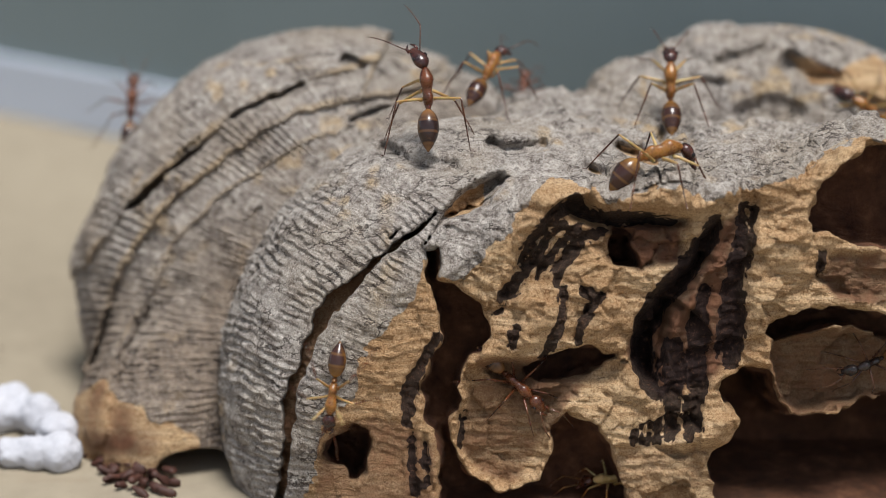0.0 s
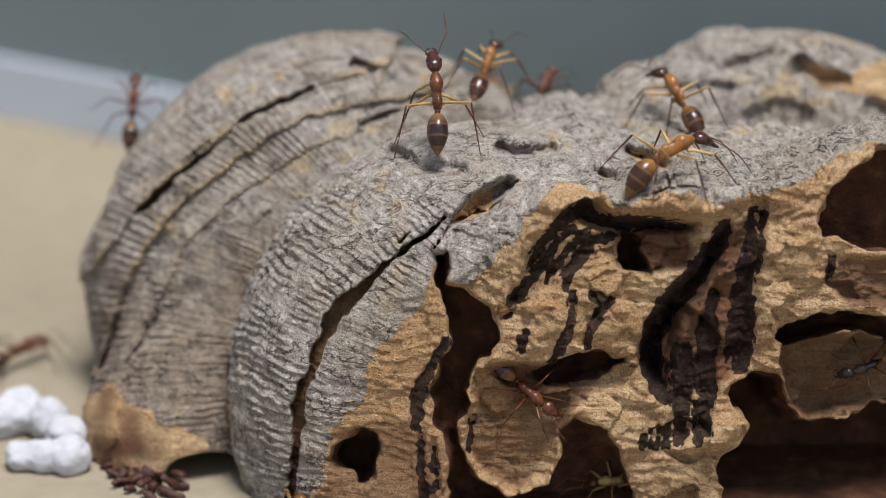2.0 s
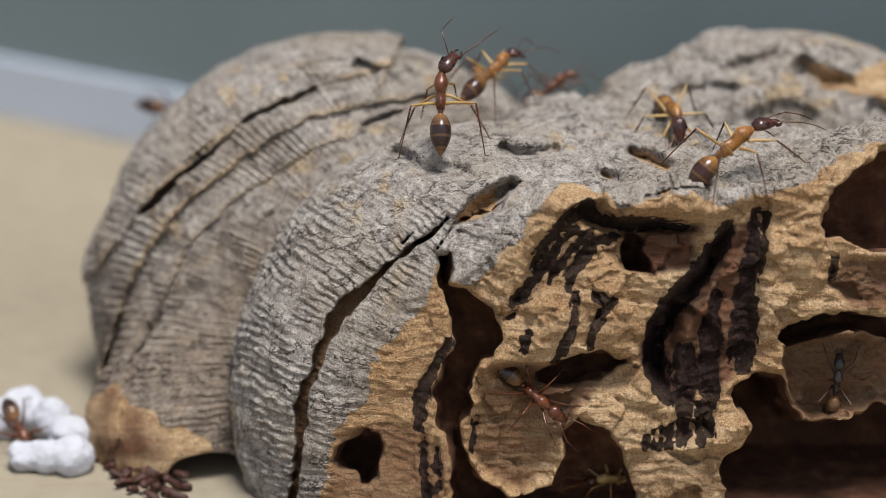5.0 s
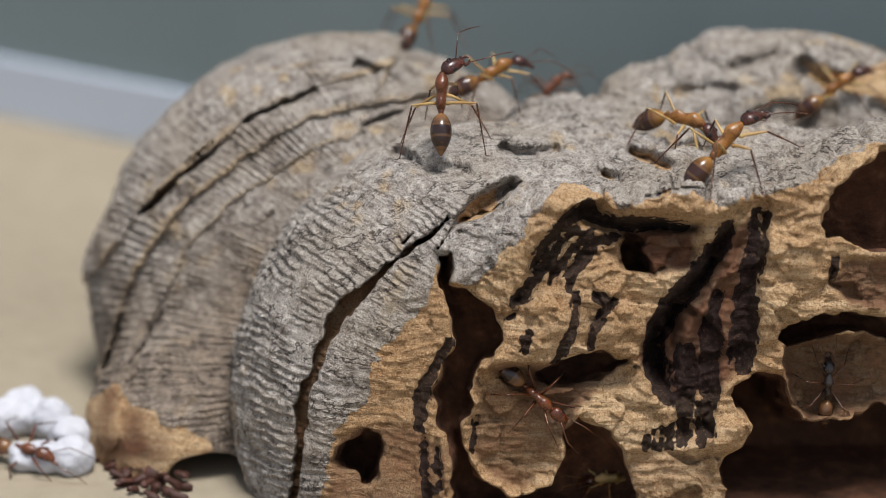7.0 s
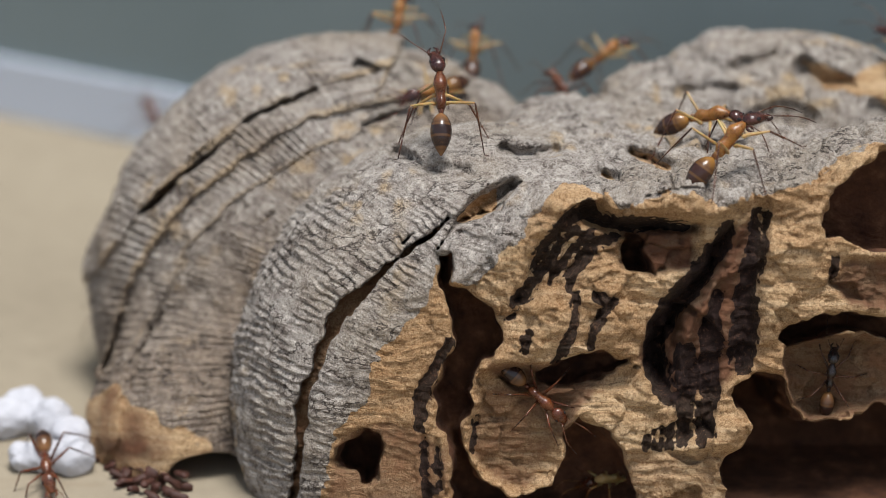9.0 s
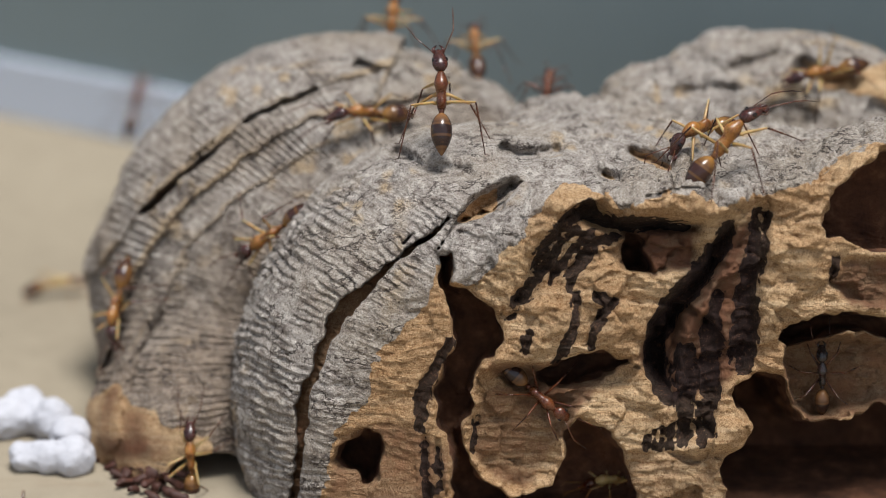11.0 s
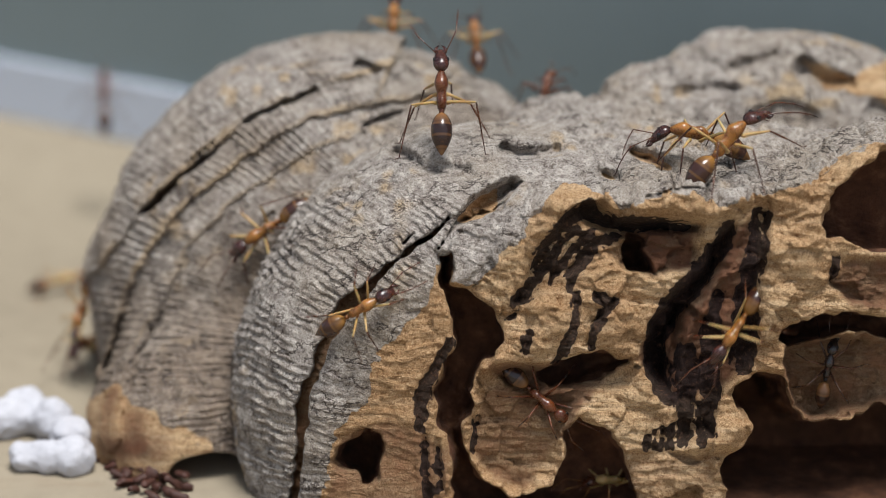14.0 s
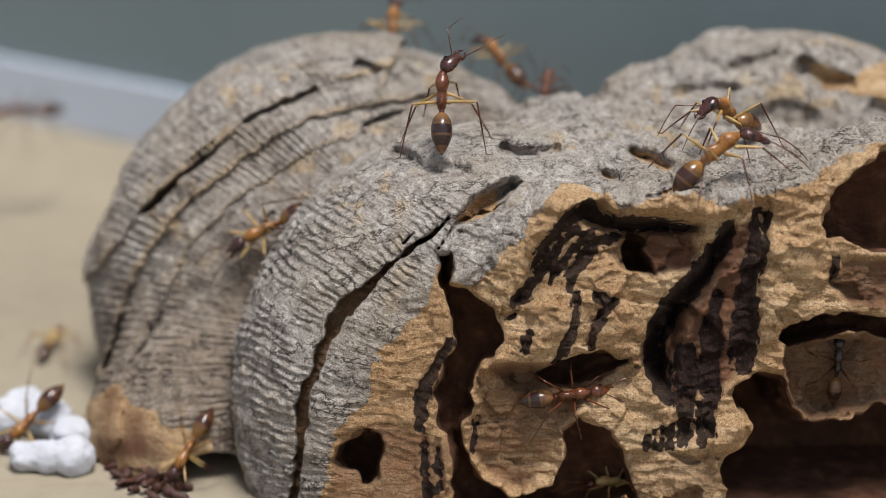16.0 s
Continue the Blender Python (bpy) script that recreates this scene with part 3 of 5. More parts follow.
def scales(phase):
    """Overlapping scales: each stands out at its lower lip and sinks back upwards."""
    saw = phase - np.floor(phase)
    return np.where(saw < 0.85, 1 - saw / 0.85, (saw - 0.85) / 0.15)


def skin(x, s, b, fine=True):
    """The whole lump of bark before it was broken open: distance to its skin. x across, s away from the viewer, b up (mm)."""
    y, z = s * RC + b * RS, EYE_Z + b * RC - s * RS
    n1 = vnoise(x, y, z, 9.0, 0) if fine else 0
    back = lump(x, y, z, (-10.8, 42, 7.8), (30.9, 23, 32.5), 2.2)
    foot = lump(x, y, z, (-28.3, 22, 1), (12.3, 13, 13.0), 2.0)
    back = smin(back, foot, 5.0)
    front = lump(x, y, z, (4, 16.8, 7), (27.3, 20.5, 31.3), 2.4)
    if fine:
        n2 = vnoise(x, y, z, 2.2, 1)
        n3 = vnoise(x, y, z, 0.8, 2)
        # growth ridges run across the lump, with ragged steps between the bands
        wob = 0.6 * vnoise(x, y, z, 8.0, 5) + 0.22 * vnoise(x, y, z, 2.6, 3) + 0.14 * n2
        even = np.clip(0.7 + 0.8 * vnoise(x, y, z, 3.4, 4), 0.1, 1.4)
        foot_cut = step(-sample(BROKEN_FOOT, x, b), -0.6, 0.6) * (s > 8) * (x < -23.5)
        rim = 1 - 0.45 * step(-sample(OUTER_RIM, x, b), -0.3, 0.3)
        back = back - 0.36 * even * rim * (1 - foot_cut) * (scales(growth(x, b, True) + wob) - 0.5) + 0.09 * n3 - 0.26 * n2 - 0.45 * n1
        left = step(s, 12, 16) * step(-x, -8, 4)
        back = back + 0.8 * left - left * (0.75 * step(-sample(OUTER_BAND, x, b), -0.2, 0.2) + 0.45 * step(-sample(INNER_BAND, x, b), -0.2, 0.2) + 0.5 * step(-sample(OUTER_RIM, x, b), -0.25, 0.15))
        fade = step(9.0 - x, 0, 4) * step(8.5 - b, 0, 4)
        ragged = wob + 0.26 * vnoise(x, y, z, 1.0, 6) + 0.14 * n3
        front = front - 0.38 * fade * even * (scales(growth(x, b, False) + ragged) - 0.45) - 0.25 * n2 + 0.12 * n3
    # the flat rough top and the body below it
    qx, qy, qz = np.abs(x - 36) - 24, np.abs(y - 18) - 15, np.abs(z - 16) - 14.5
    top = np.sqrt(np.maximum(qx, 0) ** 2 + np.maximum(qy, 0) ** 2 + np.maximum(qz, 0) ** 2) + np.minimum(np.maximum(np.maximum(qx, qy), qz), 0) - 6.4
    knob = lump(x, y, z, (40, 44, 29), (20, 13, 12.7), 2.0)
    knob2 = lump(x, y, z, (26, 40, 31), (9, 9, 8.5), 2.0)
    shoulder = lump(x, y, z, (48, 6, 28), (17, 15, 13.2), 2.0)
    if fine:
        rough = sample(TOP, x, y - 34)
        rough = rough - 0.16 * n3 - 0.3 * np.abs(n2) + 0.1
        top = top - rough
        knob = knob - 1.3 * n1 - 0.7 * rough
        knob2 = knob2 - rough
        shoulder = shoulder - rough
    d = smin(front, smin(top, shoulder, 2.5), 3.0)
    valley = lump(x, y, z, (47, 31, 42), (25, 10, 11.5), 2.0)
    d = smax(d, -(valley + (0.6 * n1 + 0.25 * n2 if fine else 0)), 1.0)
    d = smin(d, smin(knob, knob2, 1.5), 1.0)
    return smin(d, back, 0.7)


def face_chart():
    """How far back the broken face lies: its lean, scoops, chips, layers and scorched grooves."""
    face = 0.3 - 0.30 * GZ
    for chart, deep, soft in SCOOPS:
        face = face + deep * step(-chart, -0.3, soft)
    smooth = face.copy()
    o = GX * 0
    x, z = GX + 1.2 * WOB_X, GZ * 1.25 + 1.2 * WOB_Z
    big, gap, slab_a = facets(x, z * 1.1, 4.4, 3)
    _, _, slab_b = facets(x * 0.8, z * 1.5, 1.6, 4)
    chunky = 0.3 + 0.7 * step(GX, 0.0, 2.0)
    face = face + chunky * (0.5 * (big - 0.45) + 1.0 * slab_a + 0.26 * slab_b + 0.15 * step(0.06 - gap, 0, 0.06))
    bow = 0.12 * GX + 1.3 * vnoise(GX, o, GZ, 6.0, 2) + 0.35 * vnoise(GX, o, GZ, 1.6, 6)
    for tall, deep in ((1.05, 0.24), (0.5, 0.11)):
        lay = (GZ + bow) / tall
        lay = lay - np.floor(lay)
        face = face + deep * np.where(lay < 0.8, lay / 0.8, (1 - lay) / 0.2) * (0.6 + 0.6 * vnoise(GX, o, GZ, 2.5, 7))
    face = face + 0.7 * chunky * vnoise(GX, o, GZ, 5.0, 4) + 0.1 * vnoise(GX, o, GZ, 0.5, 5)
    return smooth, face + 0.5 * step(-CHAR_SHADE, -0.1, 0.25) + 0.15 * step(-CHAR_SHADE, 0.1, 0.3) * vnoise(GX, o, GZ, 0.6, 3)


SMOOTH_FACE, FACE = face_chart()
SPLIT = np.minimum.reduce([c for c, _ in SPLITS]) + 0.25 * vnoise(GX, GX * 0, GZ, 1.3, 2) + 0.15 * vnoise(GX, GX * 0, GZ, 0.5, 5)
SPLIT_DEEP = np.choose(np.argmin([c for c, _ in SPLITS], 0), [np.float32(d) for _, d in SPLITS])
# the rough top, charted from above: across and away
TOP_Y = GZ + 34
_f, _g, _p = facets(GX + WOB_X * 2, TOP_Y * 0.8 + WOB_Z * 2, 3.8, 8)
_f2, _g2, _p2 = facets(GX * 0.8 + WOB_X, TOP_Y + WOB_Z, 1.25, 9)
_crack = np.minimum(np.abs(vnoise(GX, GX * 0, TOP_Y, 6.5, 2)) + 0.3 * step(vnoise(GX, GX * 0 + 7, TOP_Y, 9.0, 5), -0.2, 0.5), np.abs(vnoise(GX * 0.7, GX * 0 + 3, TOP_Y * 1.5, 3.2, 6)) + 0.12)
TOP = 0.5 * (0.5 - _f) + 0.7 * _p + 0.3 * (0.5 - _f2) + 0.3 * _p2 - 0.45 * step(0.12 - _g, 0, 0.12) * step(vnoise(GX, GX * 0, TOP_Y, 6.0, 2), -0.4, 0.3) - 0.22 * step(0.12 - _g2, 0, 0.12)
TOP = TOP - 0.9 * step(0.09 - _crack, 0, 0.08) + 0.9 * vnoise(GX, GX * 0, TOP_Y, 8.0, 1) + 0.3 * vnoise(GX, GX * 0, TOP_Y, 2.0, 3)
# brown patches: real staining, plus shade of recesses and lower face, as colour
STAIN_SHADE = np.maximum.reduce([level * step(-c, -0.6, 0.8) for level, c in (
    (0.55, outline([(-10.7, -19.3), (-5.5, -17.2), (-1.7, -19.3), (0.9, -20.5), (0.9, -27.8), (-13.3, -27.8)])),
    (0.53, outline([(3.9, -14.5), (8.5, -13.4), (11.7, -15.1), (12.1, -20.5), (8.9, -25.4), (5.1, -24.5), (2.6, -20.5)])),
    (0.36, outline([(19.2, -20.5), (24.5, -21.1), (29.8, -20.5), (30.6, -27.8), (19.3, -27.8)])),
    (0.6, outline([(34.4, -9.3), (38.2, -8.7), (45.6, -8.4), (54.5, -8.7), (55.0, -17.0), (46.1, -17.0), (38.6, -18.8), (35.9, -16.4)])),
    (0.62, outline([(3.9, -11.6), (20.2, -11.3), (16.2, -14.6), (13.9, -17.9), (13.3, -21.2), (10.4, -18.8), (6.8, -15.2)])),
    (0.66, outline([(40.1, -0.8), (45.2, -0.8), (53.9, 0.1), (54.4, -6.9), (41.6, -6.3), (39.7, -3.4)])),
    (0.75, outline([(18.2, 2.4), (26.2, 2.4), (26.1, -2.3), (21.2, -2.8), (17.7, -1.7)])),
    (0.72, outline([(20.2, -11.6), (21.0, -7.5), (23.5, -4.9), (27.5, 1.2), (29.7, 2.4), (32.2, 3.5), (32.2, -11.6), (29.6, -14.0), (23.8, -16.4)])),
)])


def cork(x, s, b, fine=True):
    d = skin(x, s, b, fine) + sample(DENT, x, b) * (s > 2)
    y, z = s * RC + b * RS, EYE_Z + b * RC - s * RS
    front_part = s < 36
    if np.any(front_part):
        flat = 0.3 - 0.30 * b
        face = sample(FACE if fine else SMOOTH_FACE, x, b)
        n = 0.4 * vnoise(x, s, b, 1.5, 5) if fine else 0
        d = smax(d, face + 0.4 * n - s, 0.25)
        for chart, deep in GALLERIES:
            g = sample(chart, x, b)
            d = smax(d, -smax(g + 0.05 * np.maximum(s - flat, 0) + n, np.maximum(s - flat - deep, 0.7 - z), 1.2), 0.4)
    body = d
    w = sample(SPLIT, x, b)
    if w.min() < 3:
        d = smax(d, -np.maximum(w + 0.04 * np.maximum(-body, 0), -body - sample(SPLIT_DEEP, x, b)), 0.25)
    # hollow below the back lump, and level foot
    cave = np.sqrt(((x + 26.0) / 4.5) ** 2 + ((y - 14) / 14.0) ** 2 + (z / 3.4) ** 2)
    d = smax(d, -(cave - 1) * 4, 0.6)
    return np.maximum(d, 0.15 - z)


def carve(solid, lo, nb, cell=0.2, block=12):
    """Fills a grid with a solid's distance, near its surface only, and nets a mesh over the zero level."""
    lo, nb = np.array(lo, np.float32), np.array(nb)
    n = nb * block + 1
    size = cell * block
    ax = [lo[k] + size * (np.arange(nb[k]) + 0.5) for k in range(3)]
    cx, cs, cb = np.meshgrid(*[a.astype(np.float32) for a in ax], indexing="ij")
    coarse = solid(cx, cs, cb, False)
    grid = np.repeat(np.repeat(np.repeat(coarse.astype(np.float32), block, 0), block, 1), block, 2)
    grid = np.pad(grid, ((0, 1), (0, 1), (0, 1)), mode="edge")
    active = np.argwhere(np.abs(coarse) < size * 0.87 + 1.4)
    active = active[np.argsort(active[:, 1], kind="stable")]
    r = (np.arange(block + 1) * cell).astype(np.float32)
    for part_of in np.array_split(active, max(1, len(active) // 300)):
        o = lo + part_of * size
        x = (o[:, 0, None, None, None] + r[:, None, None] + np.zeros((1, 1, block + 1, block + 1), np.float32)[0]).astype(np.float32)
        s = (o[:, 1, None, None, None] + r[None, :, None] + np.zeros((1, block + 1, 1, block + 1), np.float32)[0]).astype(np.float32)
        b = (o[:, 2, None, None, None] + r[None, None, :] + np.zeros((1, block + 1, block + 1, 1), np.float32)[0]).astype(np.float32)
        shape = (len(part_of), block + 1, block + 1, block + 1)
        x, s, b = [np.broadcast_to(q, shape) for q in (x, s, b)]
        d = solid(x, s, b, s.min() < 42)
        for (i, j, k), v in zip(part_of * block, d):
            grid[i:i + block + 1, j:j + block + 1, k:k + block + 1] = v
    grid[0], grid[-1], grid[:, -1], grid[:, :, 0], grid[:, :, -1] = 1, 1, 1, 1, 1
    inside = grid < 0
    m = n - 1
    count = np.zeros(m, np.uint8)
    corners = [(i, j, k) for i in (0, 1) for j in (0, 1) for k in (0, 1)]
    for i, j, k in corners:
        count += inside[i:i + m[0], j:j + m[1], k:k + m[2]]
    cells = np.argwhere((count > 0) & (count < 8)).astype(np.int32)
    index = np.full(m, -1, np.int32)
    index[tuple(cells.T)] = np.arange(len(cells), dtype=np.int32)
    val = {c: grid[cells[:, 0] + c[0], cells[:, 1] + c[1], cells[:, 2] + c[2]] for c in corners}
    acc = np.zeros((len(cells), 3), np.float32)
    hits = np.zeros(len(cells), np.float32)
    for c in corners:
        for axis in range(3):
            if c[axis] == 0:
                e = tuple(1 if q == axis else c[q] for q in range(3))
                va, vb = val[c], val[e]
                cut = (va < 0) != (vb < 0)
                t = np.where(cut, va / np.where(cut, va - vb, 1), 0)
                p = np.array(c, np.float32)[None] + t[:, None] * np.eye(3, dtype=np.float32)[axis]
                acc += np.where(cut[:, None], p, 0)
                hits += cut
    verts = (cells + acc / hits[:, None]) * cell + lo
    quads = []
    for axis in range(3):
        u, v = (axis + 1) % 3, (axis + 2) % 3
        sl_a = [slice(1, -1)] * 3
        sl_b = [slice(1, -1)] * 3
        sl_a[axis], sl_b[axis] = slice(0, -1), slice(1, None)
        a, b = inside[tuple(sl_a)], inside[tuple(sl_b)]
        for flip, where in ((False, a & ~b), (True, b & ~a)):
            q = np.argwhere(where).astype(np.int32)
            off = np.ones(3, np.int32)
            off[axis] = 0
            q = q + off
            du, dv = np.eye(3, dtype=np.int32)[u], np.eye(3, dtype=np.int32)[v]
            f = np.stack([index[tuple((q - du - dv).T)], index[tuple((q - dv).T)], index[tuple(q.T)], index[tuple((q - du).T)]], 1)
            quads.append(f[:, ::-1] if flip else f)
    quads = np.concatenate(quads)
    return verts, quads[(quads >= 0).all(1)]


def skin_is_back(x, y, z):
    back = np.minimum(lump(x, y, z, (-10.8, 42, 7.8), (30.9, 23, 32.5), 2.2), lump(x, y, z, (-28.3, 22, 1), (12.3, 13, 13.0), 2.0))
    return back < lump(x, y, z, (4, 16.8, 7), (27.3, 20.5, 31.3), 2.4)


def cork_bark():
    verts, quads = carve(cork, (-44, -6, -44), (46, 30, 31))
    x, s, b = verts.T
    plain = skin(x, s, b) + sample(DENT, x, b) * (s > 2)
    depth = np.maximum(-plain, 0)
    base = sample(SMOOTH_FACE, x, b)
    zone = step(-sample(TAN_ZONE, x, b) + 0.5 * vnoise(x, s, b, 1.6, 1) + 0.35 * vnoise(x, s, b, 0.6, 2), -0.15, 0.15) * (s < base + 9)
    zone = np.maximum(zone, 0.85 * step(sample(DENT, x, b), 0.9, 1.5) * (s < 16) * (b > 2) * (((x > 1) & (x < 5.6)) | (x > 14)))
    cut = np.maximum(zone, step(depth, 1.6, 2.6) * (sample(DENT, x, b) + (s < base + 9) > 0.5))
    foot = step(-sample(BROKEN_FOOT, x, b) + 1.3 * vnoise(x, s, b, 3.0, 1) + 0.5 * vnoise(x, s, b, 0.9, 2), -0.9, 0.7) * (s > 8) * (x < -23.5)
    cut = np.maximum(cut, foot * 0.95)
    cut = np.maximum(cut, step(-sample(BROKEN_KNOB, x, b), -0.5, 0.8) * (s > 20) * 0.8)
    # brown deepens with depth: hollow shade put into the colour along with stain
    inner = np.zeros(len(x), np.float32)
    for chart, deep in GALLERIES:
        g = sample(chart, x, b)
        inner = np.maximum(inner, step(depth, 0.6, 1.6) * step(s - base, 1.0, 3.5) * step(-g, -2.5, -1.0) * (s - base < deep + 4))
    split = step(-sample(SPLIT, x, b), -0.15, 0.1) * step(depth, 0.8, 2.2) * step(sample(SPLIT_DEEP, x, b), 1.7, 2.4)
    inner = np.maximum(inner, sample(STAIN_SHADE, x, b) * cut * (s < 20))
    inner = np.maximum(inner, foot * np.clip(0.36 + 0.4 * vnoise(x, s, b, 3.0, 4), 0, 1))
    # deep dents on the top get the same brown, shade as colour
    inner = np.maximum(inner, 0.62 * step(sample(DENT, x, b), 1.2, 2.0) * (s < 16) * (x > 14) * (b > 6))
    # char, with the painted shade below the rim
    char = step(-sample(CHAR_SHADE, x, b) + 0.3 * vnoise(x, s, b, 1.1, 6) + 0.25 * vnoise(x, s, b, 0.45, 7), -0.3, 0.3) * (s < 14)
    y, z = s * RC + b * RS, EYE_Z + b * RC - s * RS
    is_back = skin_is_back(x, y, z)
    ring = 1.15 * growth(x, b, is_back) + vnoise(x, y, z, 2.6, 3) * 0.4
    rough_top = np.maximum(step(z, 30, 37) * step(x, -6, 6), step(z, 33, 38) * step(x, -20, -10) * 0.8)
    edge = step(vnoise(x, s, b, 6.0, 2), 0.1, 0.6) * step(vnoise(x, s, b, 1.5, 5), 0.0, 0.6)
    for band, wide in ((OUTER_BAND, 0.55), (INNER_BAND, 0.35), (OUTER_RIM, 0.6)):
        edge = np.maximum(edge, step(wide - np.abs(sample(band, x, b) + 0.3), 0, 0.4) * (s > 12) * (x < 0) * step(vnoise(x, s, b, 5.0, 1), -0.6, 0.1))
    # stronger downwards: shade of the lower back lump put into its brown
    warm_shade = is_back * (x < 10) * np.clip(0.55 - 0.03 * b + 0.5 * vnoise(x, y, z, 7.0, 5), 0, 1)
    values = {"warm_shade": warm_shade, "ring": ring, "lined": 1 - rough_top, "cut": cut, "char": char * cut, "brown_shade": np.maximum(inner, split * 0.62), "edge": edge}
    # smooth vertex normals of the whole, kept where the pieces meet
    e1, e2 = verts[quads[:, 2]] - verts[quads[:, 0]], verts[quads[:, 3]] - verts[quads[:, 1]]
    fn = np.cross(e1, e2)
    vn = np.stack([sum(np.bincount(quads[:, c], fn[:, a], len(verts)) for c in range(4)) for a in range(3)], 1)
    vn /= np.linalg.norm(vn, axis=1)[:, None] + 1e-12
    root = new("cork_bark")
    root.matrix_world = pose(0, 0, EYE_Z * MM, -TILT)
    tagged(root, "weathered grey cork bark with a broken tan face full of galleries", "cork bark")
    knob = (s > 27) & (x > 14)
    kind = np.where(values["brown_shade"] > 0.5, 4, np.where(cut > 0.5, 3, np.where(knob, 2, np.where(is_back & (x < 12), 1, 0))))
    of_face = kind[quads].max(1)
    names = (("front_bark", "grey ridged bark skin"), ("back_bark", "grey ridged bark skin"), ("bark_knob", "knobbly grey bark skin"), ("broken_core", "tan broken cork streaked with char"), ("gallery", "dark brown gallery walls, their shade partly in the colour"))
    for n, (name, label) in enumerate(names):
        q = quads[of_face == n]
        used, q = np.unique(q, return_inverse=True)
        q = q.reshape(-1, 4).astype(np.int32)
        me = bpy.data.meshes.new(name)
        me.vertices.add(len(used))
        me.vertices.foreach_set("co", (verts[used] * MM).astype(np.float32).ravel())
        me.loops.add(len(q) * 4)
        me.loops.foreach_set("vertex_index", q.ravel())
        me.polygons.add(len(q))
        me.polygons.foreach_set("loop_start", np.arange(0, len(q) * 4, 4, dtype=np.int32))
        me.update(calc_edges=True)
        me.polygons.foreach_set("use_smooth", np.ones(len(q), bool))
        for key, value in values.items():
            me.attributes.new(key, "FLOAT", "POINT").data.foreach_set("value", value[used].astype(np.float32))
        me.materials.append(M_CORK)
        me.normals_split_custom_set_from_vertices(vn[used].tolist())
        ob = new(name, me)
        ob.parent = root
        ob["label"] = label
    return root


cork_bark()


# ---- loose things on the floor ----
def cotton_lump():
    """White cotton: two tufts of soft blobs grown into one another, with a hollow between them."""
    root = tagged(new("cotton_lump"), "white lump of cotton wool on the pale floor", "cotton")
    tufts = (
        ((-50.3, 23.1, 1.9, 2.4), (-47.8, 25.3, 2.1, 2.6), (-44.6, 22.9, 2.0, 2.5), (-41.9, 18.4, 1.9, 2.4)),
        ((-40.6, 13.3, 1.8, 2.2), (-43.3, 13.4, 1.5, 1.9), (-46.2, 14.0, 1.5, 1.9)),
    )
    for blobs in tufts:
        def solid(x, y, z, fine=True):
            d = np.full(x.shape, 50.0, np.float32)
            for bx, by, bz, r in blobs:
                d = smin(d, np.sqrt((x - bx) ** 2 + (y - by) ** 2 + (z - bz) ** 2) - r, 1.3)
            if fine:
                d = d + 0.4 * vnoise(x, y, z, 1.7, 1) + 0.16 * vnoise(x, y, z, 0.6, 2)
            return np.maximum(d, 0.05 - z)

        verts, quads = carve(solid, (-56, 9, -3), (7, 7, 3), 0.3)
        me = bpy.data.meshes.new("tuft")
        me.from_pydata((verts * MM).tolist(), [], quads.tolist())
        me.materials.append(M_COTTON)
        me.polygons.foreach_set("use_smooth", [True] * len(me.polygons))
        new("tuft", me).parent = root
    return root


def husk(seed, at, size, turn):
    """A curled shed shell: half a hollow pod with a ragged rim."""
    rnd = random.Random(seed)
    bm = bmesh.new()
    rows, seg = 9, 14
    ring = []
    for i in range(rows):
        u = i / (rows - 1) * math.pi
        r = math.sin(u) ** 0.7 * (0.5 + 0.14 * rnd.uniform(-1, 1))
        ring.append([bm.verts.new((-math.cos(u) * size * MM, r * size * MM * math.cos(a), r * size * MM * math.sin(a) * 0.9)) for a in [(-0.25 + 1.5 * k / (seg - 1)) * math.pi for k in range(seg)]])
    for a, b in zip(ring, ring[1:]):
        for k in range(seg - 1):
            bm.faces.new((a[k], a[k + 1], b[k + 1], b[k]))
    bmesh.ops.remove_doubles(bm, verts=bm.verts, dist=1e-6)
    bmesh.ops.scale(bm, vec=(rnd.uniform(0.7, 1.3), rnd.uniform(0.7, 1.2), rnd.uniform(0.6, 1.1)), verts=bm.verts)
    for v in bm.verts:
        v.co += 0.16 * size * MM * noise.noise_vector(v.co / MM + Vector((seed, 0, 0)))
    bmesh.ops.solidify(bm, geom=bm.faces[:], thickness=0.12 * MM)
    ob = part("husk", bm, M_DEBRIS)
    ob.matrix_world = pose(*at, *turn)
    return tagged(ob, "red-brown shed husk lying in the litter", "husk", "husks under the bark")


cotton_lump()
for n, (x, y, z, r) in enumerate((
    (-37.8, 13.9, 1.2, 1.5), (-36.2, 12.2, 1.0, 1.3), (-34.5, 10.2, 1.3, 1.6), (-32.5, 8.5, 1.1, 1.4), (-34.1, 12.8, 1.0, 1.3), (-38.7, 16.7, 1.0, 1.3), (-34.9, 8.0, 1.0, 1.2), (-31.0, 7.2, 1.2, 1.5), (-36.3, 9.6, 0.9, 1.1), (-32.6, 6.3, 1.0, 1.2), (-31.9, 10.4, 1.0, 1.3), (-29.8, 6.3, 1.0, 1.2), (-37.2, 12.1, 0.8, 1.0), (-29.2, 8.6, 1.0, 1.2),
)):
    husk(n + 40, ((x + 1.3) * MM, (y - 0.4) * MM, 0.4 * r * MM), r * 0.85, (40 * (n % 4) - 60, 20 * (n % 3) - 20, 97 * n))
    husk(n, ((x + 0.6) * MM, (y + 1.6) * MM, (0.42 + 0.5 * (n % 2)) * r * MM), r, (55 * (n % 3) - 55, 24 * (n % 4) - 30, 67 * n))


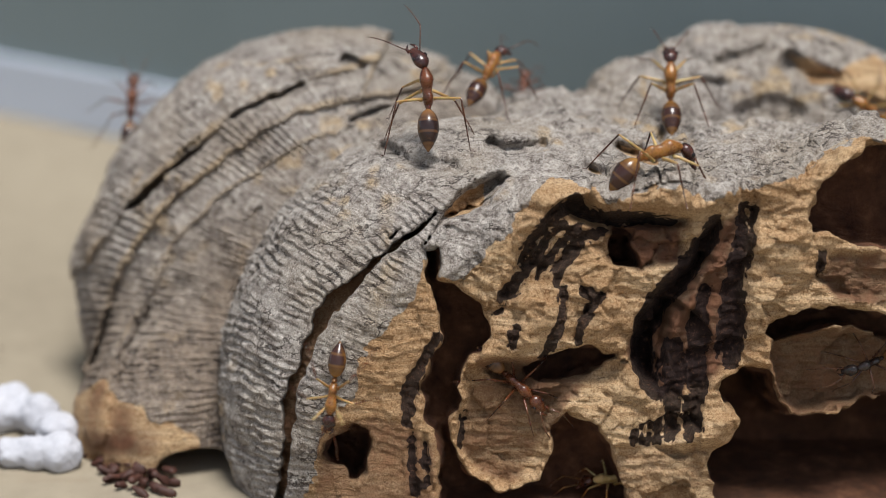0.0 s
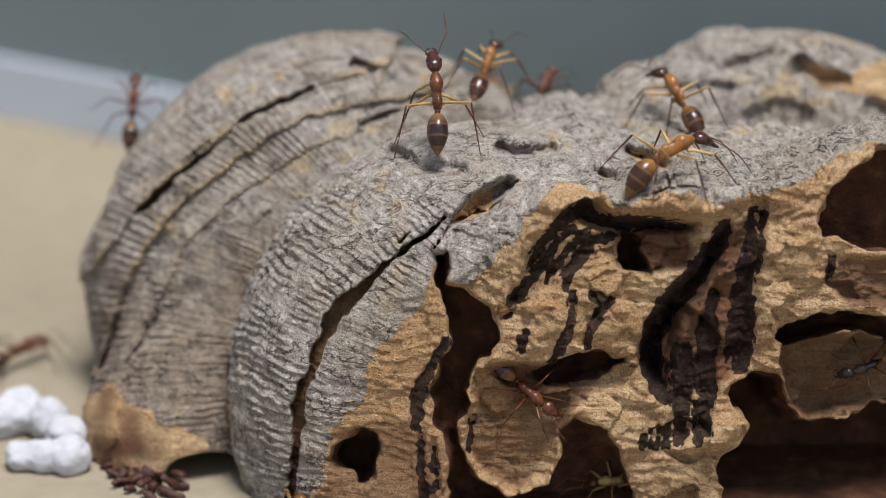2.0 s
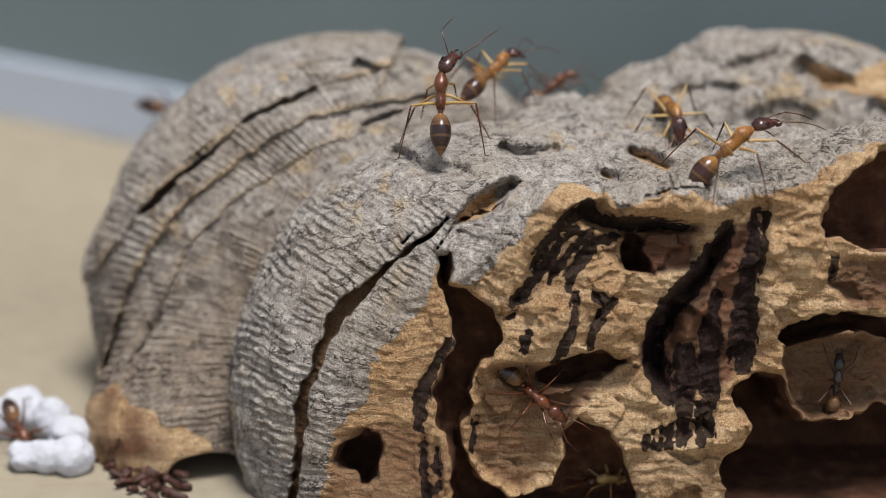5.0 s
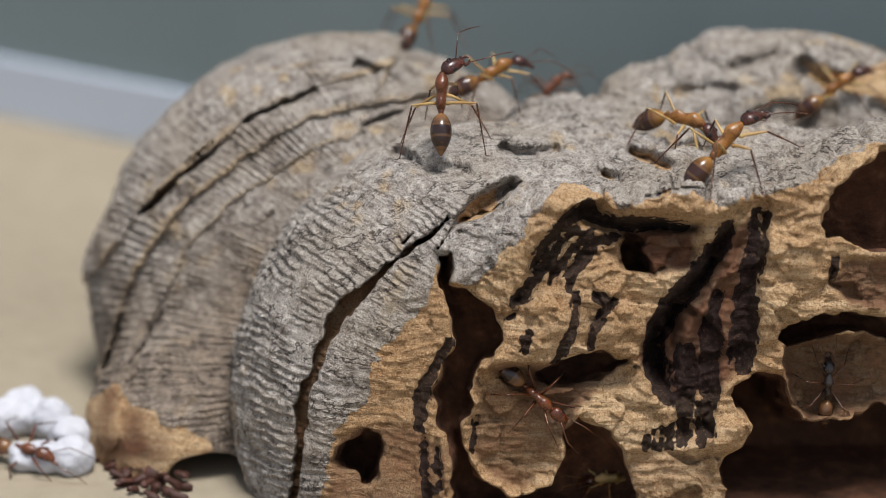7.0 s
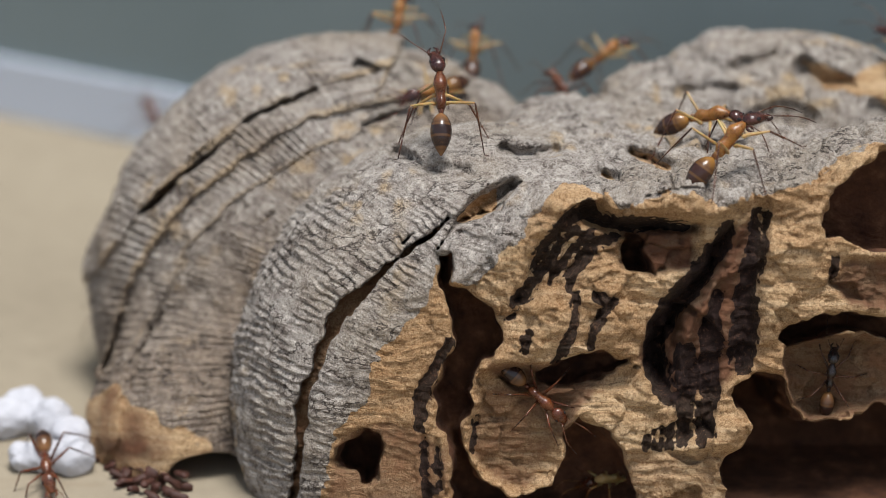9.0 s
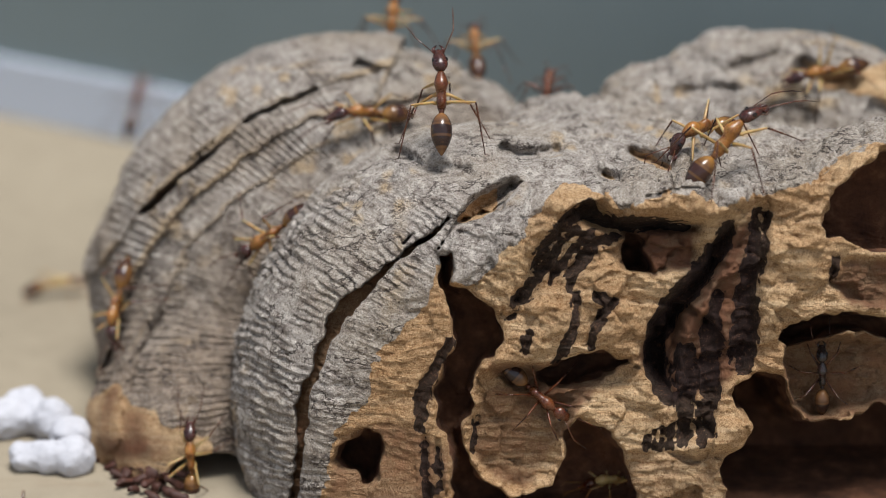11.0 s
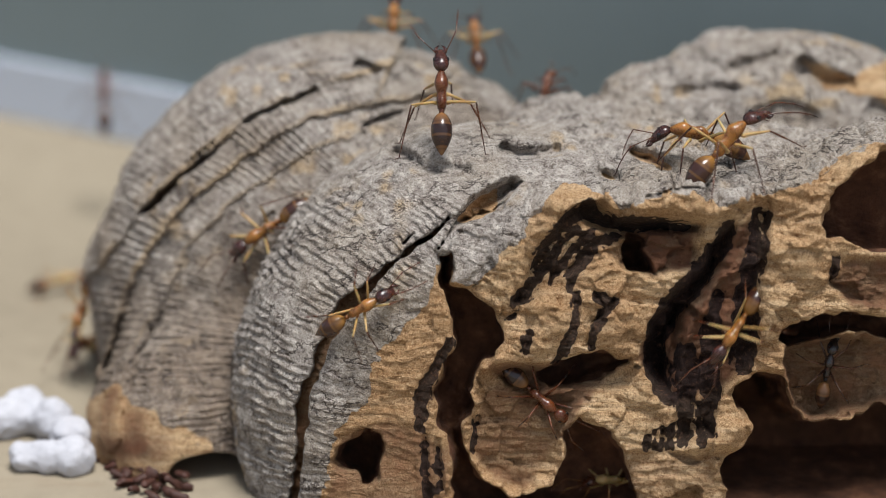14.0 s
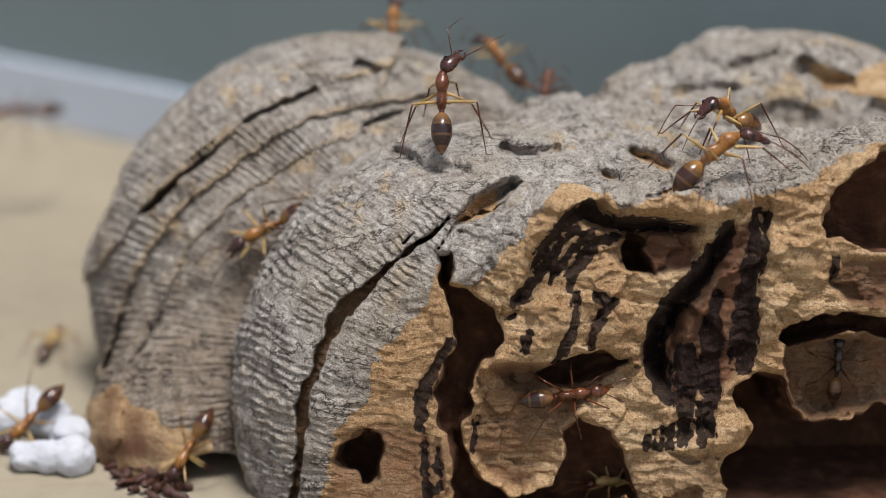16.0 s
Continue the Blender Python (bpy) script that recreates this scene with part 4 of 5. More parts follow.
# ---- ants ----
STYLES = {
    "dark": (M_DARK, M_RED, M_GASTER_DARK, M_YELLOW, M_SHANK),
    "amber": (M_DARK, M_AMBER, M_GASTER_AMBER, M_YELLOW, M_SHANK),
    "honey": (M_RED, M_YELLOW, M_GASTER_AMBER, M_YELLOW, M_AMBER),
    "rust": (M_RED, M_RED, M_GASTER_DARK, M_RED, M_SHANK),
    "black": (M_BLACK, M_BLACK, M_GASTER_DARK, M_SHANK, M_SHANK),
}
STANCE = {"front": (4.4, 2.4), "mid": (0.5, 4.6), "hind": (-4.4, 3.8)}


def knee_of(a, b, l1, l2, up):
    """The bend of a two-bone limb from a to b."""
    d = b - a
    n = min(d.length, (l1 + l2) * 0.985)
    x = (l1 * l1 - l2 * l2 + n * n) / (2 * n)
    h = math.sqrt(max(l1 * l1 - x * x, 0.01))
    d.normalize()
    u = up - d * up.dot(d)
    return a + d * x + u.normalized() * h


def leg_of(root, coxa, foot, l1, l2, style, k):
    """A leg that hangs at its hip: thigh, with shank and foot as its own pieces. mm in the ant's space."""
    c, f = Vector(coxa), Vector(foot)
    side = Vector((0, math.copysign(1, f.y - c.y), 0))
    reach = (f - c).length / (l1 + l2)
    if reach > 0.96:
        l1, l2 = l1 * reach / 0.96, l2 * reach / 0.96
    kn = knee_of(c, f, l1, l2, Vector((0, 0, 1)) + side * 0.35 + Vector((0.12 * (f.x - c.x), 0, 0)))
    ankle = kn + (f - kn) * 0.6 + Vector((0, 0, 0.1))
    bm = bmesh.new()
    q = kn - c
    tube(bm, [(0, 0, 0), q * 0.08 + Vector((0, 0, -0.12)), q * 0.2, q * 0.55, q * 0.93, q], [0.15 * k, 0.19 * k, 0.14 * k, 0.135 * k, 0.09 * k, 0.075 * k], 8)
    leg = part("leg", bm, style[3], root)
    leg.matrix_basis = Matrix.Translation(c * MM)
    bm = bmesh.new()
    a = ankle - c
    tube(bm, [q, q + (a - q) * 0.12, q + (a - q) * 0.6, a], [0.075 * k, 0.088 * k, 0.085 * k, 0.06 * k], 7)
    part("shank", bm, style[4], leg)
    bm = bmesh.new()
    e = f - c
    out = Vector((e.x - a.x, e.y - a.y, 0))
    out = out.normalized() * 0.5 if out.length > 0.01 else Vector((0, 0.4, 0))
    tube(bm, [a, a + (e - a) * 0.5 + Vector((0, 0, 0.06)), e + Vector((0, 0, 0.04)), e + out + Vector((0, 0, 0.02))], [0.075 * k, 0.055 * k, 0.05 * k, 0.035 * k], 6)
    part("foot", bm, style[4], leg)
    return leg


def ant(label, look_of, k=1.0, high=2.0, rear=15, droop=15, head=(0, 20), feet=None, feelers=(25, 20), seed=1):
    """An ant that looks along x. high: the waist over the ground; rear: how far the chest is raised; droop: how far the abdomen hangs;
    head: its turn and nod; feet: where the feet stand, by leg name and side. mm and degrees."""
    style = STYLES[look_of]
    rnd = random.Random(seed)
    root = new("ant")
    tagged(root, label, "ant", "ants on the cork")
    waist = Matrix.Translation((-1.5 * k * MM, 0, high * MM))
    chest_m = waist @ pose(0, 0, 0, 0, -rear, 0)
    bits = {"root": root, "waist": waist}
    rows = [(0.0, 0.0, 0.14, 0.14), (0.2, 0.1, 0.36, 0.42), (0.8, 0.24, 0.45, 0.66), (1.35, 0.16, 0.42, 0.58), (1.75, 0.18, 0.46, 0.58), (2.4, 0.26, 0.62, 0.7), (3.0, 0.14, 0.48, 0.5), (3.5, 0.0, 0.22, 0.22)]
    bm = lathe(bmesh.new(), [tuple(a * k for a in r) for r in rows])
    chest = part("chest", bm, style[1], root)
    chest.matrix_basis = chest_m
    bits["chest"] = (chest, chest_m)
    bm = lathe(bmesh.new(), [(0.15 * k, 0, 0.1 * k, 0.1 * k), (-0.1 * k, 0.15 * k, 0.26 * k, 0.42 * k), (-0.35 * k, 0.1 * k, 0.24 * k, 0.36 * k), (-0.55 * k, 0, 0.12 * k, 0.12 * k)], 12)
    node = part("waist_node", bm, style[1], root)
    node.matrix_basis = waist
    bits["node"] = (node, waist)
    gm = waist @ pose(-0.45 * k * MM, 0, 0, 0, -droop, 0)
    rows = [(0, 0, 0.12, 0.12), (-0.3, 0.05, 0.52, 0.54), (-0.9, 0.1, 0.84, 0.86), (-1.6, 0.1, 0.94, 0.96), (-2.3, 0.05, 0.86, 0.86), (-2.95, 0, 0.6, 0.6), (-3.45, -0.05, 0.3, 0.3), (-3.8, -0.08, 0.06, 0.06)]
    bm = lathe(bmesh.new(), [(a * k, b * k, c * k, d * k) for a, b, c, d in rows], 22)
    abdomen = part("abdomen", bm, style[2], root)
    abdomen.matrix_basis = gm
    bits["abdomen"] = (abdomen, gm)
    hm = chest_m @ pose(3.5 * k * MM, 0, 0, 0, 0, 0) @ pose(0, 0, 0, 0, rear + head[1], head[0])
    rows = [(-0.1, 0, 0.16, 0.16), (0.08, 0.08, 0.44, 0.36), (0.45, 0.13, 0.66, 0.5), (0.95, 0.1, 0.67, 0.5), (1.5, 0.0, 0.54, 0.4), (1.9, -0.1, 0.38, 0.26), (2.1, -0.14, 0.26, 0.17)]
    bm = lathe(bmesh.new(), [(a * k, b * k, c * k, d * k) for a, b, c, d in rows], 20)
    hd = part("head", bm, style[0], root)
    hd.matrix_basis = hm
    bits["head"] = (hd, hm)
    for sgn in (1, -1):
        bm = bmesh.new()
        bmesh.ops.create_uvsphere(bm, u_segments=10, v_segments=7, radius=0.2 * k * MM)
        bmesh.ops.scale(bm, vec=(1.1, 0.6, 1.1), verts=bm.verts)
        bmesh.ops.translate(bm, vec=Vector((0.95, sgn * 0.6, 0.27)) * (k * MM), verts=bm.verts)
        part("eye", bm, M_EYE, hd)
        bm = bmesh.new()
        tube(bm, [(1.9 * k, sgn * 0.4 * k, -0.15 * k), (2.3 * k, sgn * 0.42 * k, -0.2 * k), (2.65 * k, sgn * 0.12 * k, -0.25 * k)], [0.17 * k, 0.14 * k, 0.04 * k], 7)
        part("mandible", bm, style[0], hd)
        u = radians(feelers[0] + rnd.uniform(-14, 14))
        w = radians(feelers[1] + rnd.uniform(-14, 14))
        base = Vector((1.55, sgn * 0.38, 0.3)) * k
        d1 = Vector((math.cos(u) * math.cos(w), sgn * math.sin(u) * math.cos(w), math.sin(w)))
        elbow = base + d1 * 2.2 * k
        d2 = Vector((math.cos(u * 0.4), sgn * math.sin(u * 0.4) - 0.1 * sgn, -0.45 + rnd.uniform(-0.2, 0.4))).normalized()
        bm = bmesh.new()
        tube(bm, [base, base + d1 * k, elbow, elbow + d2 * 1.0 * k, elbow + d2 * 2.0 * k + Vector((0, 0, -0.15 * k)), elbow + d2 * 2.9 * k + Vector((0, 0, -0.45 * k))], [0.055 * k, 0.048 * k, 0.06 * k, 0.05 * k, 0.05 * k, 0.03 * k], 6)
        part("antenna", bm, style[4], hd)
    bits["legs"] = []
    for name, along, l1, l2 in (("front", 2.5, 2.3, 3.2), ("mid", 1.6, 2.6, 3.7), ("hind", 0.8, 3.2, 4.8)):
        for side, sgn in (("l", 1), ("r", -1)):
            coxa = chest_m @ (Vector((along, sgn * 0.32, -0.34)) * (k * MM)) * 1000
            fx = (feet or {}).get(name + "_" + side)
            if fx is None:
                fx = (STANCE[name][0] * k + rnd.uniform(-0.5, 0.5), sgn * STANCE[name][1] * k + rnd.uniform(-0.4, 0.4), 0)
            bits["legs"].append((leg_of(root, coxa, fx, l1 * k, l2 * k, style, k), name, sgn, coxa * MM))
    return bits


def bend(bits, rows):
    """Keys the chest's turn and lift at the waist and the head's own turn and nod, with the feet left standing: rows of (t, turn, lift, head turn, nod)."""
    keys = {n: [] for n in ("chest", "head")}
    legs = [[] for _ in bits["legs"]]
    for t, turn, lift, hturn, nod in rows:
        m = bits["waist"] @ pose(0, 0, 0, 0, 0, turn) @ pose(0, 0, 0, 0, -lift, 0) @ bits["waist"].inverted()
        keys["chest"].append((t, m @ bits["chest"][1]))
        keys["head"].append((t, m @ bits["head"][1] @ pose(0, 0, 0, 0, nod, hturn)))
        for j, (leg, name, sgn, coxa) in enumerate(bits["legs"]):
            c = m @ coxa
            legs[j].append((t, m @ Matrix.Translation(coxa) if name == "front" else Matrix.Translation(c)))
    for n in keys:
        walk(bits[n][0], keys[n])
    for j, (leg, name, sgn, coxa) in enumerate(bits["legs"]):
        walk(leg, legs[j])


def stride(bits, spans, beat=0.13, swing=20):
    """Swings the legs in two sets of three while the ant walks, over the spans of time given."""
    for leg, name, sgn, coxa in bits["legs"]:
        phase = 1 if (name == "mid") == (sgn > 0) else -1
        rows, t = [(0.0, 0, 0)], 0.0
        for a, b in spans:
            if a - 0.1 > rows[-1][0]:
                rows.append((a - 0.05, 0, 0))
            t, side = max(a, rows[-1][0] + 0.06), phase
            while t < b:
                rows.append((t, side * swing * sgn, 0))
                rows.append((t + beat * 0.5, 0, 9 * sgn if side < 0 else 0))
                t, side = t + beat, -side
            rows.append((t + 0.05, 0, 0))
        rows = [r for r in rows if r[0] < 15.95]
        rows.append((16.0, 0, 0))
        walk(leg, [(q, Matrix.Translation(coxa) @ pose(0, 0, 0, lift, 0, yaw)) for q, yaw, lift in rows])


def sway(bits, seed, turn=6, every=0.7):
    """Small searching turns of the head of an ant that stands."""
    rnd = random.Random(seed)
    rows, t = [], 0.0
    while t < 16.0:
        rows.append((t, rnd.uniform(-turn, turn) * 0.3, rnd.uniform(-2, 3), rnd.uniform(-turn, turn) * 1.6, rnd.uniform(-turn, turn)))
        t += every * rnd.uniform(0.7, 1.4)
    rows.append((16.0, *rows[-1][1:]))
    bend(bits, rows)


def motions():
    watcher = ant("dark-headed brown ant rearing up on the grey bark", "dark", 1.2, 4.3, 72, 60, (0, -45), seed=2, feelers=(40, 10), feet={"hind_l": (-4.6, 4.4, 0), "hind_r": (-3.4, -4.6, 0), "mid_l": (0.5, 4.4, 0), "mid_r": (1.0, -5.2, 0.3), "front_l": (4.4, 2.6, 1.4), "front_r": (4.2, -1.4, 3.0)})
    walk(watcher["root"], [(0.00, pose(-0.0002, 0.0132, 0.0377, 0, -0, 90)), (16.00, pose(-0.0002, 0.0135, 0.0378, 0, -0, 90))])
    bend(watcher, [(0.0, 16, 0, 20, 0), (0.7, 10, 4, 0, 0), (1.5, 14, -6, 25, 0), (2.2, 8, 0, -10, 5), (3.5, 4, 0, -25, 0), (4.2, -4, 2, -30, 0), (6.3, -5, 0, -40, 0), (7.0, -8, 0, -55, 0), (7.6, -10, 2, -40, 0), (8.4, 2, 0, 0, 0), (9.0, 6, -3, 10, 0), (9.9, 6, 0, -10, 0), (11.3, 4, 2, 10, 0), (12.5, 8, 0, 35, 0), (13.2, 4, 0, 20, 0), (14.0, 2, 0, 0, 0), (14.5, 0, 0, -30, 0), (15.3, -1, 0, -20, 0), (16.0, -6, 2, -40, 0)])
    turner = ant("brown ant with a dark head and honey legs", "amber", 1.18, 2.8, 32, 30, (0, 14), seed=3, feelers=(35, 15))
    walk(turner["root"], [(0.00, pose(0.0262, 0.0250, 0.0369, 0, -9, 89)), (0.30, pose(0.0261, 0.0255, 0.0369, 0, -9, 89)), (0.60, pose(0.0260, 0.0257, 0.0370, 0, -9, 88)),
        (0.90, pose(0.0260, 0.0253, 0.0370, 0, -9, 90)), (1.20, pose(0.0259, 0.0251, 0.0370, -0, -9, 92)), (1.50, pose(0.0258, 0.0252, 0.0368, -1, -8, 97)),
        (1.80, pose(0.0257, 0.0250, 0.0367, -3, -8, 109)), (2.10, pose(0.0255, 0.0239, 0.0368, -5, -7, 130)), (2.40, pose(0.0254, 0.0196, 0.0365, -8, 3, -160)),
        (2.70, pose(0.0254, 0.0197, 0.0365, -5, 7, -125)), (3.00, pose(0.0253, 0.0187, 0.0362, -7, 6, -141)), (3.60, pose(0.0251, 0.0202, 0.0356, -6, 7, -128)),
        (4.20, pose(0.0251, 0.0202, 0.0356, -6, 7, -129)), (4.70, pose(0.0249, 0.0216, 0.0360, -1, 9, -94)), (5.20, pose(0.0251, 0.0221, 0.0360, 2, 8, -74)),
        (6.30, pose(0.0255, 0.0187, 0.0366, 9, 2, -11)), (7.00, pose(0.0258, 0.0173, 0.0367, 8, 4, -29)), (7.40, pose(0.0267, 0.0159, 0.0370, 8, 4, -30)),
        (8.00, pose(0.0297, 0.0123, 0.0375, 8, 5, -31)), (8.50, pose(0.0301, 0.0132, 0.0376, 6, 7, -52)), (9.00, pose(0.0285, 0.0174, 0.0365, 9, 3, -19)),
        (9.50, pose(0.0285, 0.0171, 0.0376, 1, 8, -80)), (10.00, pose(0.0277, 0.0178, 0.0371, -2, 8, -106)), (11.30, pose(0.0267, 0.0111, 0.0373, -8, 4, -152)),
        (12.40, pose(0.0265, 0.0113, 0.0374, -9, 0, -178)), (13.10, pose(0.0264, 0.0113, 0.0375, -9, -3, 163)), (14.00, pose(0.0257, 0.0093, 0.0374, -9, -1, 175)),
        (14.40, pose(0.0261, 0.0111, 0.0375, -9, 0, 177)), (14.70, pose(0.0269, 0.0118, 0.0377, -9, -1, 171)), (15.00, pose(0.0279, 0.0171, 0.0361, -9, 1, -176)),
        (15.20, pose(0.0282, 0.0130, 0.0372, -8, 4, -154)), (15.60, pose(0.0289, 0.0159, 0.0366, -8, 4, -152)), (16.00, pose(0.0290, 0.0123, 0.0376, -7, 6, -142))])
    bend(turner, [(0.0, 0, 36, 0, 10), (0.6, 0, 36, 0, 10), (1.0, 0, 28, 0, 10), (1.5, 0, 14, 10, 10), (2.0, 0, 0, 10, 0), (3.0, 0, -20, 10, 10), (4.2, 0, -20, 0, 15), (6.3, 0, -34, 0, 10), (7.4, 0, -30, 0, 5), (8.0, 0, -26, 0, 10), (9.2, 0, -12, 0, 0), (11.3, 0, -30, 0, 10), (12.5, 0, -30, 0, 10), (13.7, 0, -26, 0, 0), (14.4, 0, -16, 0, 0), (15.0, 0, -8, 10, 10), (15.3, 0, 0, 10, 20), (15.7, 0, 12, 0, 25), (16.0, 0, 20, 0, 25)])
    sentinel = ant("amber ant with a banded abdomen at the broken rim", "amber", 1.25, 2.7, 22, 48, (0, 18), seed=4, feelers=(25, 0))
    walk(sentinel["root"], [(0.00, pose(0.0233, 0.0033, 0.0368, 8, -3, 20)), (0.60, pose(0.0227, 0.0011, 0.0378, 8, -2, 16)), (1.20, pose(0.0226, 0.0012, 0.0379, 8, -2, 12)),
        (1.50, pose(0.0226, 0.0012, 0.0379, 8, -2, 10)), (1.80, pose(0.0233, 0.0038, 0.0371, 8, -3, 20)), (2.10, pose(0.0239, 0.0020, 0.0377, 7, -4, 29)),
        (2.40, pose(0.0246, 0.0024, 0.0375, 7, -5, 34)), (2.70, pose(0.0247, 0.0016, 0.0380, 7, -5, 37)), (3.00, pose(0.0276, 0.0062, 0.0368, 6, -6, 44)),
        (3.30, pose(0.0291, 0.0049, 0.0371, 7, -5, 37)), (3.60, pose(0.0305, 0.0046, 0.0375, 8, -3, 24)), (3.90, pose(0.0318, 0.0056, 0.0368, 8, -2, 16)),
        (4.20, pose(0.0310, 0.0050, 0.0373, 7, -4, 29)), (5.00, pose(0.0299, 0.0039, 0.0374, 8, -3, 24)), (6.30, pose(0.0295, 0.0041, 0.0374, 8, -4, 27)),
        (7.00, pose(0.0293, 0.0044, 0.0373, 8, -4, 27)), (7.80, pose(0.0287, 0.0050, 0.0370, 7, -5, 37)), (8.20, pose(0.0290, 0.0051, 0.0371, 8, -3, 24)),
        (9.00, pose(0.0295, 0.0041, 0.0374, 8, -4, 27)), (11.30, pose(0.0294, 0.0043, 0.0374, 8, -4, 27)), (12.50, pose(0.0295, 0.0041, 0.0375, 8, -4, 26)),
        (13.70, pose(0.0294, 0.0043, 0.0374, 8, -4, 27)), (14.40, pose(0.0295, 0.0041, 0.0375, 8, -3, 24)), (15.20, pose(0.0292, 0.0047, 0.0371, 8, -3, 20)),
        (16.00, pose(0.0282, 0.0031, 0.0372, 8, -3, 24))])
    bend(sentinel, [(0.0, 0, -14, 0, 25), (1.5, 0, -12, 0, 20), (1.9, 0, -4, 0, 0), (2.5, 0, -2, 5, 5), (3.0, -8, -12, -5, 5), (3.6, 0, -10, 0, 5), (4.2, 0, 6, 5, -15), (5.2, 0, 14, 0, -10), (6.3, 0, 22, 0, 0), (7.0, 0, 24, 0, -5), (7.8, 8, 34, -20, 10), (8.2, 4, 18, -20, 20), (9.0, 0, 24, 0, 0), (10.2, 0, 26, 0, -4), (11.3, 0, 29, 0, -12), (12.5, 0, 22, 10, -5), (13.7, 0, 26, 0, -8), (14.4, 0, 18, 0, 4), (15.2, -4, 12, -10, 10), (16.0, -4, 12, -20, 5)])
    rover = ant("rust-brown ant with a dark head crossing the back of the bark", "amber", 1.1, 2.2, 25, 15, seed=5)
    walk(rover["root"], [(0.00, pose(0.0068, 0.0284, 0.0388, 5, -10, 64)), (1.50, pose(0.0053, 0.0287, 0.0398, 3, -11, 74)), (3.50, pose(0.0061, 0.0288, 0.0399, 5, -10, 62)),
        (5.00, pose(0.0061, 0.0286, 0.0393, 8, -8, 47)), (7.00, pose(0.0060, 0.0284, 0.0389, 10, -4, 22)), (8.00, pose(0.0048, 0.0284, 0.0388, 3, -11, 73)),
        (8.25, pose(0.0035, 0.0284, 0.0388, -2, -11, 98)), (8.50, pose(0.0023, 0.0377, 0.0360, -28, -30, 174)), (9.00, pose(-0.0025, 0.0353, 0.0364, -57, 8, -149)),
        (9.60, pose(-0.0066, 0.0322, 0.0359, -47, 5, -165)), (11.30, pose(-0.0109, 0.0291, 0.0346, -36, 6, -166)), (11.60, pose(-0.0158, 0.0298, 0.0352, -64, 2, 169)),
        (12.00, pose(-0.0229, 0.0310, 0.0346, -51, 18, 174)), (12.30, pose(-0.0295, 0.0340, 0.0319, -41, 39, 161)), (12.50, pose(-0.0305, 0.0350, 0.0314, -55, 42, 157)),
        (12.80, pose(-0.0343, 0.0358, 0.0284, -31, 57, 165)), (13.00, pose(-0.0372, 0.0350, 0.0232, -10, 66, -147)), (13.15, pose(-0.0386, 0.0334, 0.0186, 12, 62, -121)),
        (13.30, pose(-0.0408, 0.0374, 0.0118, 21, 77, -128)), (13.60, pose(-0.0407, 0.0319, 0.0083, 101, 115, -52)), (14.00, pose(-0.0437, 0.0435, -0.0002, -0, -1, -104)),
        (14.50, pose(-0.0434, 0.0361, 0.0000, 0, -1, -96)), (14.75, pose(-0.0440, 0.0378, 0.0000, 2, -1, -157)), (15.00, pose(-0.0447, 0.0394, -0.0001, 1, 1, 102)),
        (15.15, pose(-0.0457, 0.0364, -0.0000, 1, 1, 146)), (15.30, pose(-0.0449, 0.0233, 0.0045, -19, 20, -141)), (16.00, pose(-0.0471, 0.0217, 0.0023, 111, 136, 13))])
    stride(rover, [(7.8, 10.6), (11.0, 14.2), (15.0, 16.0)])
    far_ant = ant("dark brown ant on the far rim, seen against the wall", "rust", 1.05, 2.2, 25, 10, seed=6)
    walk(far_ant["root"], [(0.00, pose(-0.0356, 0.0475, 0.0300, 7, -41, 88)), (1.50, pose(-0.0367, 0.0477, 0.0304, 7, -41, 88)), (3.50, pose(-0.0358, 0.0477, 0.0305, 9, -41, 84)),
        (4.20, pose(-0.0358, 0.0478, 0.0308, 7, -41, 88)), (4.50, pose(-0.0342, 0.0477, 0.0304, 36, -21, 34)), (4.80, pose(-0.0337, 0.0571, 0.0270, 38, 17, -12)),
        (5.40, pose(-0.0305, 0.0666, 0.0240, 40, -12, 22)), (6.27, pose(-0.0290, 0.0664, 0.0235, 22, -36, 64)), (7.13, pose(-0.0276, 0.0662, 0.0229, -13, -40, 118)),
        (8.00, pose(-0.0270, 0.0756, 0.0194, -38, -17, 168)), (8.70, pose(-0.0352, 0.0900, 0.0152, -40, 12, -158)), (8.87, pose(-0.0378, 0.0901, 0.0154, -36, -21, 162)),
        (9.03, pose(-0.0404, 0.0901, 0.0155, -8, -41, 110)), (9.20, pose(-0.0442, 0.0997, 0.0126, 25, -34, 58)), (11.30, pose(-0.0430, 0.1007, 0.0153, 13, -40, 79)),
        (12.30, pose(-0.0422, 0.1007, 0.0153, 9, -41, 84)), (12.80, pose(-0.0474, 0.1010, 0.0160, -18, -38, 126)), (13.50, pose(-0.0482, 0.1010, 0.0160, -2, -41, 102)),
        (14.50, pose(-0.0476, 0.1008, 0.0156, 1, -41, 96)), (14.80, pose(-0.0491, 0.1007, 0.0153, -32, -28, 151)), (15.10, pose(-0.0506, 0.1006, 0.0149, -41, 5, -166)),
        (15.60, pose(-0.0554, 0.1004, 0.0145, -41, 9, -162)), (16.00, pose(-0.0592, 0.1001, 0.0138, -41, 5, -166))])
    stride(far_ant, [(4.1, 5.5), (8.0, 9.3), (12.3, 13.0), (14.9, 16.0)])
    runner = ant("small amber ant climbing beside the split in the bark", "amber", 1.0, 1.8, 10, 10, seed=7)
